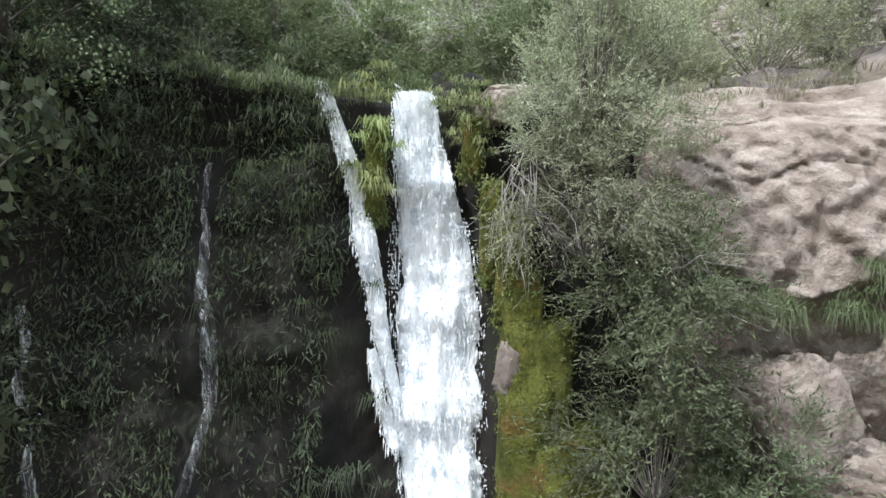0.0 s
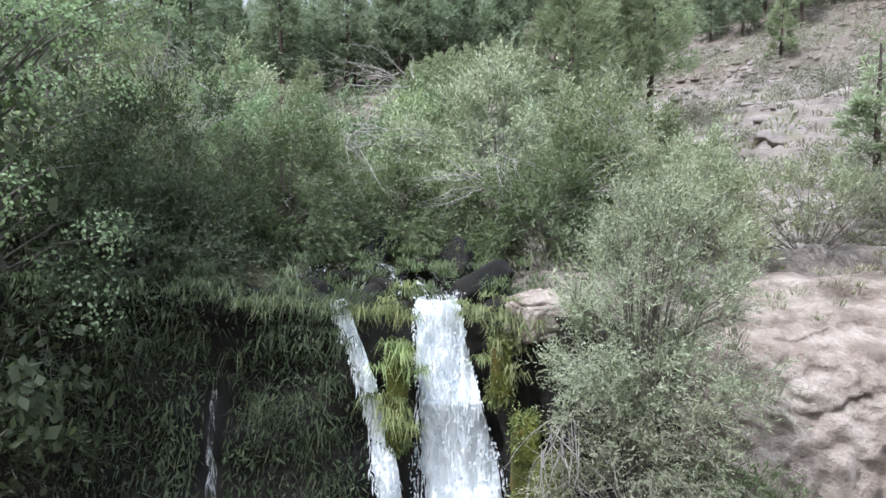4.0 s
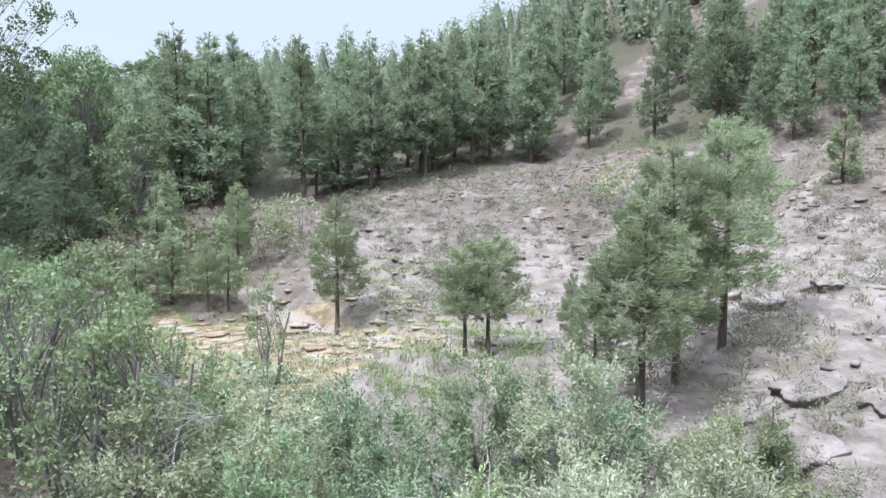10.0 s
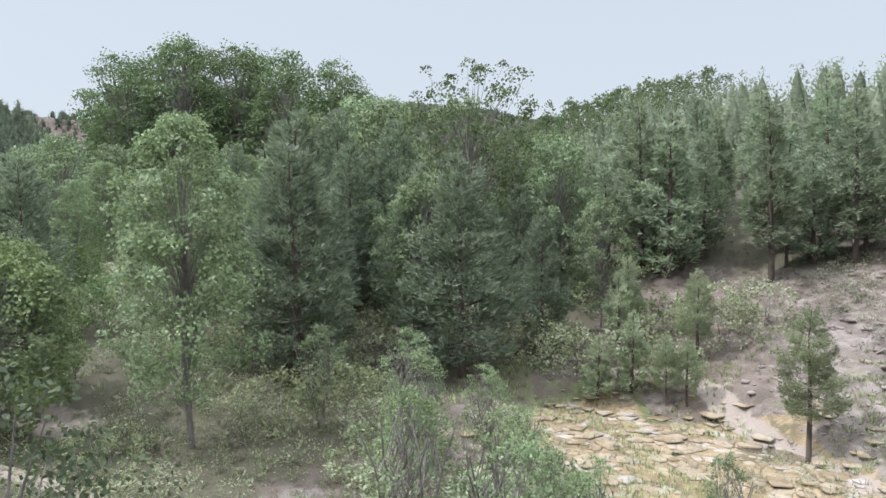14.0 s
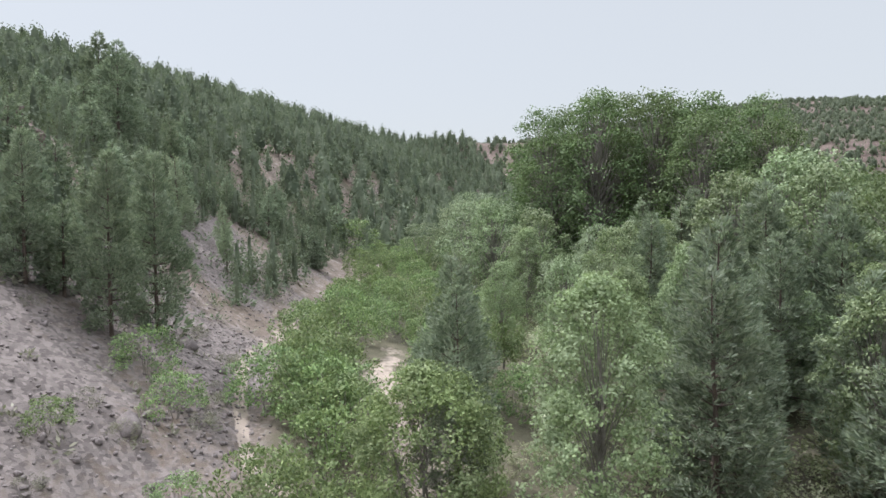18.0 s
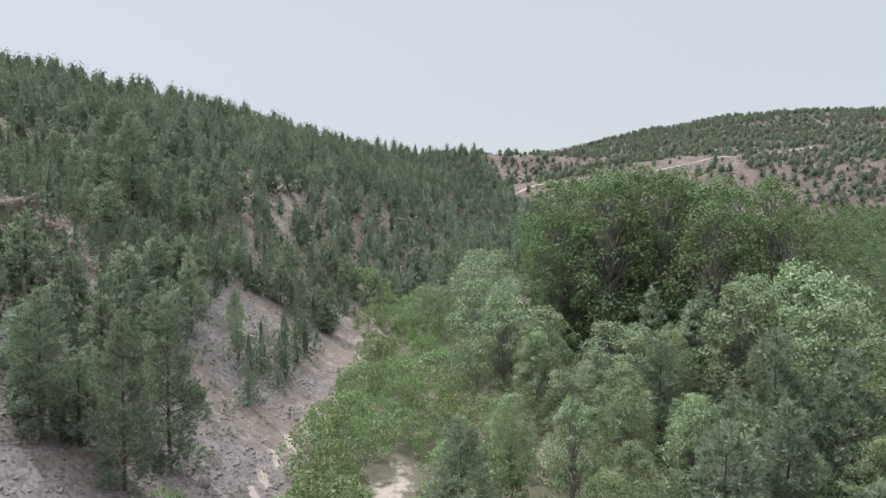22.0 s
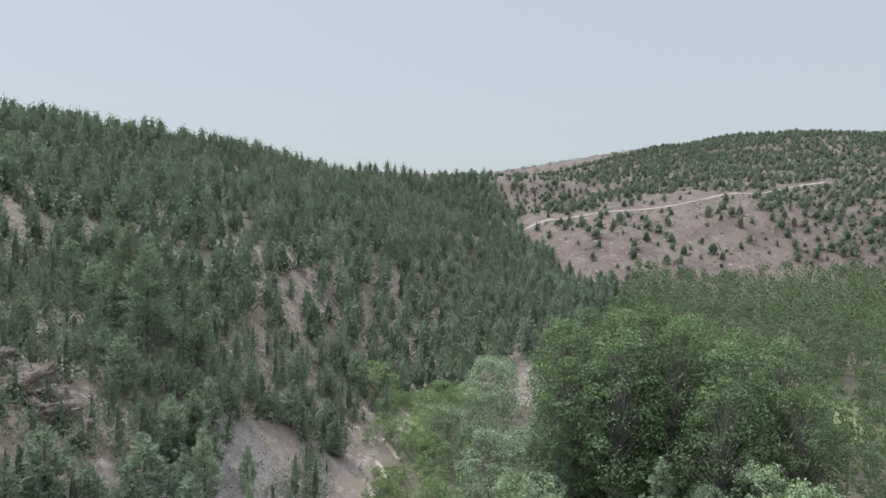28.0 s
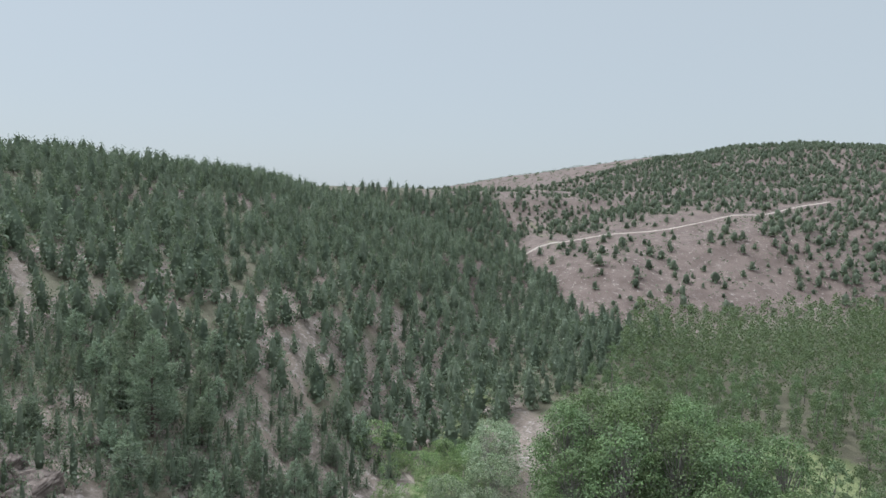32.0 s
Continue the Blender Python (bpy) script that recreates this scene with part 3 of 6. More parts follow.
def pine(h, r, base, tufts, blades, length, width, seed, at, label, group, mat=None, round_top=0.7, stray=1.4, mess=0.7):
    wood, green = pine_geo(h, r, base, tufts, blades, length, width, seed, round_top, stray=stray, mess=mess)
    ob = thing("pine_tree", label, "pine tree", group, at=(at[0], at[1], float(height(*at)) - 0.06), turn=seed * 77)
    trunk, boughs = Geo(), Geo()
    for v, f in zip(wood.v, wood.f):
        (boughs if trunk.v else trunk).add(v, f - f.min())
    stem = part("trunk", trunk.mesh("trunk", BARK, True), ob)
    part("branchwork", boughs.mesh("branchwork", BARK, True), stem)["kind"] = "stuff"
    part("crown", green.mesh("crown", mat or PINE), ob)
    return ob


def leafy_geo(h, r, base, clumps, per, length, width, seed, shape, spread=0.5, stems=1, up=0.3, fill=0.5, trunk=0.02, boughs=True, twig=1.0):
    """A broadleaved crown: boughs that lead to clumps of leaves, with gaps between them."""
    rng = np.random.RandomState(seed)
    wood, green = Geo(), Geo()
    u = rng.rand(clumps) ** 0.85
    rad = np.interp(u, *shape) * r
    az = rng.rand(clumps) * 2 * np.pi
    rr = rad * np.sqrt(rng.uniform(fill, 1.0, clumps)) * rng.uniform(0.8, 1.12, clumps)
    c = np.column_stack([rr * np.cos(az), rr * np.sin(az), h * (base + (0.97 - base) * u)])
    foots = np.column_stack([rng.normal(0, 0.08 * r * (stems > 1), stems), rng.normal(0, 0.08 * r * (stems > 1), stems), np.full(stems, -0.25)])
    tops = np.column_stack([rng.normal(0, 0.35 * r * (stems > 1) + 0.03 * r, (stems, 2)), np.full(stems, h * 0.82)])
    for a, b in zip(foots, tops):
        s = np.linspace(0, 1, 6)[:, None]
        pts = a + (b - a) * s + np.concatenate([np.zeros((1, 3)), rng.normal(0, 0.012 * h, (5, 3))])
        wood.tube(pts, np.linspace(trunk * h, 0.004 * h, 6), 6)
    own = rng.randint(0, stems, clumps)
    for i in range(clumps if boughs else 0):
        a, b = foots[own[i]], tops[own[i]]
        f = np.clip((c[i, 2] / h) * rng.uniform(0.62, 0.9), 0.05, 0.95)
        p0 = a + (b - a) * f
        mid = (p0 + c[i]) / 2 + [0, 0, 0.06 * h * rng.rand()]
        wood.tube([p0, mid, c[i]], np.array([0.0045, 0.003, 0.0012]) * h * twig, 3)
    n = clumps * per
    size = np.repeat(spread * rng.uniform(0.6, 1.25, clumps), per)
    out = np.repeat(unit(c - [0, 0, h * (base + 0.3 * (1 - base))]), per, 0)
    q = unit(rng.normal(0, 1, (n, 3)) + 0.75 * out + [0, 0, 0.3])  # each clump bulges outwards and up
    at = np.repeat(c, per, 0) + q * (rng.uniform(0.12, 1, n) ** 0.4 * size)[:, None] * [1, 1, 0.85]
    way = unit(np.cross(q, rng.normal(0, 1, (n, 3)))) + 0.3 * q + [0, 0, 0.8 * up]
    face = q * 1.2 + out * 0.3 + [0, 0, 0.25]
    green.leaves(at, way, length * rng.uniform(0.65, 1.25, n), width * rng.uniform(0.75, 1.2, n), rng, 1.0, face)
    return wood, green


OVAL = ([0, 0.15, 0.45, 0.75, 0.93, 1], [0.55, 0.85, 1, 0.85, 0.5, 0.2])
DOME = ([0, 0.2, 0.5, 0.8, 0.95, 1], [0.75, 0.95, 1, 0.8, 0.5, 0.25])
COLUMN = ([0, 0.12, 0.4, 0.75, 0.95, 1], [0.5, 0.8, 1, 0.8, 0.35, 0.12])


def leafy(name, label, category, group, at, seed, mat, wood_mat=None, z=None, **k):
    wood, green = leafy_geo(seed=seed, **k)
    ob = thing(name, label, category, group, at=(at[0], at[1], (float(height(*at)) if z is None else z) - 0.06), turn=seed * 53)
    n = k.get("stems", 1)
    trunk, twigs = Geo(), Geo()
    for v, f in zip(wood.v, wood.f):
        (trunk if len(trunk.v) < n else twigs).add(v, f - f.min())
    stem = part("trunk", trunk.mesh("trunk", wood_mat or BARK_GREY, True), ob)
    if twigs.v:
        part("branchwork", twigs.mesh("branchwork", wood_mat or BARK_GREY, True), stem)["kind"] = "stuff"
    part("crown", green.mesh("crown", mat), ob)
    return ob


def shoots_geo(h, r, shoots, per, length, width, seed, rise=0.8, lean=(0, 0, 0), hang=0.0, shoot=0.6, low=0.05, twigs=True):
    """A willow bush near by: stems, shoots and narrow leaves set along each shoot."""
    rng = np.random.RandomState(seed)
    wood, green = Geo(), Geo()
    k = max(10, shoots // 20)  # puffs of shoots over the dome of the bush
    az, t = rng.rand(k) * 2 * np.pi, rng.rand(k) ** 0.5
    lobes = 0.78 + 0.22 * np.sin(az * 3 + seed) + 0.12 * np.sin(az * 7 + 2 * seed)
    rr = r * t * lobes
    top = h * (low + (1 - low) * np.sqrt(np.clip(1 - (t * 0.97) ** 2.2, 0, 1))) * (0.84 + 0.2 * rng.rand(k))
    lev = rng.uniform(0.06, 1.0, k) ** 0.68
    hub = np.column_stack([rr * np.cos(az), rr * np.sin(az), top * lev]) + np.array(lean) * (top * lev / h)[:, None]
    own = rng.randint(0, k, shoots)
    out = unit(hub - [0, 0, 0.25 * h])[own]
    c = hub[own] + rng.normal(0, 0.12 * shoot, (shoots, 3))
    way = unit(rng.normal(0, 0.75, (shoots, 3)) + 0.8 * out + [0, 0, 0.55 * rise])
    way[:, 2] -= hang * t[own] * 0.8
    sl = shoot * rng.uniform(0.5, 1.2, shoots)
    if twigs:
        for i in range(0, shoots, 3):
            a = np.array([0.12 * c[i, 0], 0.12 * c[i, 1], 0.0])
            if i % 15 == 0:
                m = a * 0.4 + c[i] * 0.6 + [0, 0, 0.12 * h]
                wood.tube([a, m, c[i]], [0.005 * h ** 0.5 + 0.003, 0.005, 0.0025], 4)
            wood.tube([c[i], c[i] + way[i] * sl[i] * 0.5, c[i] + way[i] * sl[i]], [0.005, 0.003, 0.0012], 3)
    n = shoots * per
    s = np.tile(np.linspace(0.05, 1, per), shoots) * np.repeat(sl, per)
    at = np.repeat(c, per, 0) + np.repeat(way, per, 0) * s[:, None]
    ax = np.repeat(way, per, 0) * 0.7 + rng.normal(0, 0.55, (n, 3))
    green.leaves(at, ax, length * rng.uniform(0.6, 1.2, n), width * rng.uniform(0.7, 1.2, n), rng, 1.0, np.repeat(0.5 * way + 0.7 * out, per, 0) + [0, 0, 0.35])
    return wood, green


def willow_bush(at, z, h, r, seed, label, mat, name="willow_bush", category="bush", wood_mat=None, **k):
    wood, green = shoots_geo(h, r, seed=seed, **k)
    ob = thing(name, label, category, "bushes above the falls", at=(at[0], at[1], z))
    part("trunk", wood.mesh("wood", wood_mat or TWIG, True), ob)
    part("crown", green.mesh("leaves", mat), ob)
    return ob


def tuft(green, at, n, length, width, rng, spread=0.1, fall=0.0, lean=(0, 0, 0)):
    """One tuft of grass blades, each bent once."""
    az = rng.rand(n) * 2 * np.pi
    d = np.column_stack([np.cos(az), np.sin(az), np.zeros(n)])
    b = at + d * (rng.rand(n) * spread)[:, None]
    L = length * rng.uniform(0.5, 1.15, n)[:, None]
    m = b + (d * rng.uniform(0.1, 0.45, n)[:, None] + [0, 0, 0.8 - fall * 0.55] + np.array(lean)) * L * 0.55
    e = m + (d * rng.uniform(0.25, 0.7, n)[:, None] + [0, 0, 0.45 - fall * 1.4] + np.array(lean)) * L * 0.5
    w = np.column_stack([-np.sin(az), np.cos(az), np.zeros(n)]) * width / 2
    v = np.stack([b - w, b + w, m + w * 0.8, m - w * 0.8, m - w * 0.8, m + w * 0.8, e + w * 0.1, e - w * 0.1], 1)
    k = np.arange(n)[:, None] * 8
    green.add(v, np.concatenate([k + [0, 1, 2, 3], k + [4, 5, 6, 7]]))


def scatter(n, x0, x1, y0, y1, keep, gap, seed):
    """Random places in a box that keep() likes, no two closer than gap."""
    r = np.random.RandomState(seed)
    x, y = r.uniform(x0, x1, n), r.uniform(y0, y1, n)
    ok = r.rand(n) < keep(x, y)
    cell, got = {}, []
    for a, b in zip(x[ok], y[ok]):
        i, j = int(a // gap), int(b // gap)
        if any((a - p) ** 2 + (b - q) ** 2 < gap * gap for di in (-1, 0, 1) for dj in (-1, 0, 1) for p, q in cell.get((i + di, j + dj), ())):
            continue
        cell.setdefault((i, j), []).append((a, b))
        got.append((a, b))
    return np.array(got)


# ---- the falls ----
def cliff_y(x, z):
    """The face of the tufa cliff, nearer the camera lower down."""
    x, z = np.asarray(x, float), np.asarray(z, float)
    top = 7.6
    drop = np.clip(top - z, 0, 9)
    lumps = 0.30 * vn(x, z * 0.6, 1.3, 31) + 0.14 * vn(x, z, 0.45, 32) + 0.05 * vn(x, z, 0.17, 33)
    ribs = 0.10 * vn(x, z * 0.12, 0.4, 34)
    shelf = 0.16 * np.abs(np.sin(z * 2.3 + 1.4 * vn(x, z, 2, 35)))
    return edge(x) + 0.18 - 0.20 * drop * step(-9, -4, x) - lumps - ribs - shelf * step(0.2, -2.0, x) - 0.35 * drop ** 0.5 * step(-4.5, -7, x)


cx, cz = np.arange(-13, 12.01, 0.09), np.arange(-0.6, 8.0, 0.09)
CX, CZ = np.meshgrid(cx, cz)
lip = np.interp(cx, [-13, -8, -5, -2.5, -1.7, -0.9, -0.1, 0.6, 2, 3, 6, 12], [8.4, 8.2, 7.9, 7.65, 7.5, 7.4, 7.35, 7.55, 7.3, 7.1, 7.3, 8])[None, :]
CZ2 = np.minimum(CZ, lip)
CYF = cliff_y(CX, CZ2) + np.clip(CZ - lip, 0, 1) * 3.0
cliff = whole("cliff", Geo().sheet(np.stack([CX, CYF, CZ2], -1)).mesh("cliff", SHADED_WET_ROCK, True), "wet tufa cliff in shade-dark colour behind the waterfall", "cliff", kind="structure")


def water_mat(name, veil):
    """Falling water: white froth in long streaks over grey-blue."""
    mat, nt, out = node_mat(name)
    f = tex(nt, 7.0, 5, 0.6, (1, 1, 0.22))
    g = tex(nt, 26.0, 3, 0.6, (1, 1, 0.35))
    s = nd(nt, "ShaderNodeMath", {0: f, 1: nd(nt, "ShaderNodeMath", {0: g, 1: 0.45}, operation="MULTIPLY").outputs[0]}, operation="ADD").outputs[0]
    c = mix(nt, ramp(nt, s, 0.52, 0.74), (0.60, 0.67, 0.74), (0.95, 0.97, 0.98))
    b = nd(nt, "ShaderNodeBump", {"Strength": 0.4, "Distance": 0.05, "Height": s})
    p = nd(nt, "ShaderNodeBsdfPrincipled", {"Base Color": c, "Roughness": 0.35, "Normal": b.outputs[0]})
    t = nd(nt, "ShaderNodeBsdfTranslucent", {"Color": c})
    m = nd(nt, "ShaderNodeMixShader", {0: 0.15, 1: p.outputs[0], 2: t.outputs[0]})
    if veil:
        a = nd(nt, "ShaderNodeMixShader", {0: ramp(nt, s, *veil), 1: nd(nt, "ShaderNodeBsdfTransparent").outputs[0], 2: m.outputs[0]})
        m = a
    nt.links.new(m.outputs[0], out.inputs[0])
    return mat


FROTH = water_mat("white_water", (0.30, 0.44))
VEIL = water_mat("thin_water_veil", (0.55, 1.35))
SPRAY = water_mat("spray_drops", None)


def fall(name, zs, xs_mid, widths, off, seed, mat, label, drops, strands):
    """One band of falling water with its sheet, loose strands and drops."""
    rng = np.random.RandomState(seed)
    ob = thing(name, label, "waterfall", "falls")
    z = np.arange(min(zs), max(zs), 0.06)[::-1]
    o = np.argsort(zs)
    mid, wid = np.interp(z, np.array(zs)[o], np.array(xs_mid)[o]), np.interp(z, np.array(zs)[o], np.array(widths)[o])
    u = np.linspace(-0.5, 0.5, 26)
    X = mid[:, None] + wid[:, None] * u[None] * (1 + 0.10 * vn(u[None] * 0 + z[:, None], 7 * np.sign(u)[None] + 0 * z[:, None], 0.35, seed))
    Z = np.repeat(z[:, None], 26, 1)
    Y = cliff_y(mid, z)[:, None] - off - 0.16 * (1 - (2 * u[None]) ** 2) - 0.10 * vn(X * 2.2, Z * 0.35, 0.22, seed) - 0.05 * vn(X, Z, 0.11, seed + 1)
    part("sheet", Geo().sheet(np.stack([X, Y, Z], -1)).mesh("sheet", mat, True), ob)
    for nm, n, L, W in (("streak", strands, 0.18, 0.022), ("spray", drops, 0.055, 0.028)):
        if not n:
            continue
        k = rng.randint(0, len(z), n)
        uu = rng.uniform(-0.56, 0.56, n)
        at = np.column_stack([mid[k] + wid[k] * uu, cliff_y(mid[k], z[k]) - off - 0.2 * (1 - (1.7 * uu) ** 2) - rng.exponential(0.05, n), z[k]])
        ax = np.column_stack([rng.normal(0, 0.10, n), rng.normal(0, 0.08, n), np.full(n, -1.0)])
        part(nm, Geo().leaves(at, ax, L * rng.uniform(0.4, 1.5, n), W * rng.uniform(0.5, 1.4, n), rng).mesh(nm, SPRAY), ob)["kind"] = "stuff"
    return ob


fall("main_waterfall", [7.62, 7.45, 6.9, 6.0, 5.2, 4.2, 3.0, 1.6, 0.0], [-0.46, -0.46, -0.40, -0.24, -0.16, -0.05, 0.02, 0.05, 0.10],
     [0.50, 0.62, 0.70, 0.84, 1.22, 1.22, 1.18, 1.12, 1.2], 0.22, 3, FROTH, "broad white waterfall pouring over a mossy lip", 5200, 1500)
fall("side_waterfall", [7.68, 7.3, 6.6, 6.0, 5.4, 4.8, 3.8, 2.4], [-1.80, -1.66, -1.38, -1.22, -1.12, -1.0, -0.82, -0.5],
     [0.14, 0.20, 0.24, 0.26, 0.34, 0.30, 0.22, 0.2], 0.16, 5, FROTH, "narrow white side fall beside grass tufts", 1500, 320)
fall("thin_waterfall", [6.5, 5.6, 4.8, 4.0, 3.2, 2.4, 1.4], [-3.34, -3.3, -3.24, -3.1, -3.04, -3.2, -3.55],
     [0.05, 0.08, 0.18, 0.24, 0.12, 0.14, 0.2], 0.12, 7, VEIL, "thin veil of water down dark tufa", 0, 0)
fall("trickle_waterfall", [4.6, 3.4, 2.2, 1.2], [-5.30, -5.22, -5.18, -5.1], [0.06, 0.10, 0.13, 0.15], 0.12, 8, VEIL, "faint trickle down the shaded cliff", 0, 0)
fall("small_waterfall", [3.9, 3.6, 3.0, 2.5], [-0.98, -0.94, -0.80, -0.66], [0.10, 0.14, 0.16, 0.2], 0.3, 9, FROTH, "short white spout at the edge of the falls", 260, 60)


def stream_mat():
    mat, nt, out = node_mat("clear_stream_water")
    b = nd(nt, "ShaderNodeBump", {"Strength": 0.35, "Distance": 0.05, "Height": tex(nt, 6.0, 4)})
    g = nd(nt, "ShaderNodeBsdfGlossy", {"Roughness": 0.06, "Normal": b.outputs[0]})
    t = nd(nt, "ShaderNodeBsdfTransparent", {"Color": (0.86, 0.84, 0.72, 1)})
    fr = nd(nt, "ShaderNodeFresnel", {"IOR": 1.33, "Normal": b.outputs[0]})
    nt.links.new(nd(nt, "ShaderNodeMixShader", {0: fr.outputs[0], 1: t.outputs[0], 2: g.outputs[0]}).outputs[0], out.inputs[0])
    return mat


STREAM_WATER = stream_mat()
# shallow sheet over the tufa flat, and the steps of the stream above the lip
wa, wr = np.linspace(0, 2 * np.pi, 49), np.linspace(0, 1, 14)
WA, WR = np.meshgrid(wa, wr)
whole("pool_water", Geo().sheet(np.stack([-12.3 + 9.6 * WR * np.cos(WA), 35.2 + 6.8 * WR * np.sin(WA), 9.50 + 0 * WA], -1)).mesh("pool_water", STREAM_WATER, True),
      "shallow clear water over ochre tufa", "water", kind="structure")
sx, sy = np.meshgrid(np.linspace(-3.4, 0.4, 40), np.linspace(10.9, 17, 50))
whole("stream_water", Geo().sheet(np.stack([sx, sy, 7.42 + 0.45 * step(12.2, 12.8, sy) + 0.3 * step(14.4, 15, sy) + 0.04 * vn(sx, sy, 0.3, 41)], -1)).mesh("stream_water", STREAM_WATER, True),
      "stream running in steps to the lip of the falls", "water", kind="structure")
whole("plunge_pool", Geo().sheet(np.stack([WR * np.cos(WA) * 9, 4 + WR * np.sin(WA) * 5, 0.35 + 0.03 * vn(WR * 9 * np.cos(WA), WR * 5 * np.sin(WA), 0.5, 43)], -1)).mesh("plunge_pool", STREAM_WATER, True),
      "dark pool under the falls", "water", kind="structure")


def cascade(x0, x1, y, z0, z1, seed, label):
    """A short tumble of water over uneven stones."""
    rng = np.random.RandomState(seed)
    ob = thing("cascade", label, "waterfall", "falls")
    n = 44
    u, v = np.meshgrid(np.linspace(0, 1, n), np.linspace(0, 1, 16))
    X = x0 + (x1 - x0) * u + 0.08 * vn(u * 6, v * 3, 0.7, seed)
    top = z0 + 0.16 * vn(X, 0 * X + seed, 0.32, seed)
    part("sheet", Geo().sheet(np.stack([X, y + 0.45 - 0.9 * v ** 0.7 + 0.2 * vn(X, v, 0.28, seed), top + (z1 - top) * v ** 1.6 + 0.05 * vn(X, v * 2, 0.12, seed + 3)], -1)).mesh("sheet", CASCADE, True), ob)
    n = 240
    at = np.column_stack([rng.uniform(x0, x1, n), y - 0.25 - rng.rand(n) * 0.3, rng.uniform(z1, z0 - 0.1, n)])
    part("spray", Geo().leaves(at, rng.normal(0, 0.4, (n, 3)) - [0, 0, 1], 0.05, 0.014, rng).mesh("spray", SPRAY), ob)["kind"] = "stuff"


CASCADE = water_mat("tumbling_water", (0.72, 1.15))
cascade(-3.3, -2.2, 12.6, 7.95, 7.45, 51, "small white cascade in the shade above the falls")
cascade(-1.8, -1.0, 12.1, 7.8, 7.4, 53, "small white cascade between dark stones")
cascade(-0.78, -0.12, 11.25, 7.72, 7.4, 52, "white water gathering at the lip")


def rock_geo(sx, sy, sz, seed, strata=0.10, rough=0.3, n=50):
    """A weathered block: flattened, bedded and notched."""
    a, b = np.meshgrid(np.linspace(0, 2 * np.pi, 2 * n), np.linspace(-np.pi / 2, np.pi / 2, n))
    pw = lambda c: np.sign(c) * np.abs(c) ** 0.42
    x, y, z = pw(np.cos(b)) * pw(np.cos(a)), pw(np.cos(b)) * pw(np.sin(a)), pw(np.sin(b))
    q = np.stack([x * sx, y * sy, z * sz], -1).reshape(-1, 3) * (1.3 / max(sx, sy)) + seed * 3.7
    low = np.array([noise.noise(Vector(p)) for p in q])
    fine = np.array([noise.fractal(Vector(p * 3.1), 0.6, 2.1, 4) for p in q])
    d = (1 + rough * (0.55 * low + 0.30 * fine)).reshape(x.shape)
    bed = z * sz * 4.2 + 0.6 * low.reshape(x.shape)
    d = d - strata * step(0.0, 0.14, 0.14 - np.abs(bed - np.round(bed)))
    edge_w = 1 - np.abs(np.sin(b)) ** 8
    return Geo().sheet(np.stack([x * sx * (1 + (d - 1) * edge_w), y * sy * (1 + (d - 1) * edge_w), z * sz * d], -1))


def boulder(at, size, turn, seed, label, mat=None, **k):
    ob = whole("boulder", rock_geo(*size, seed, **k).mesh("boulder", mat or ROCK, False), label, "rock", "rocks by the falls")
    ob.matrix_basis = pose(*at, *turn)
    return ob


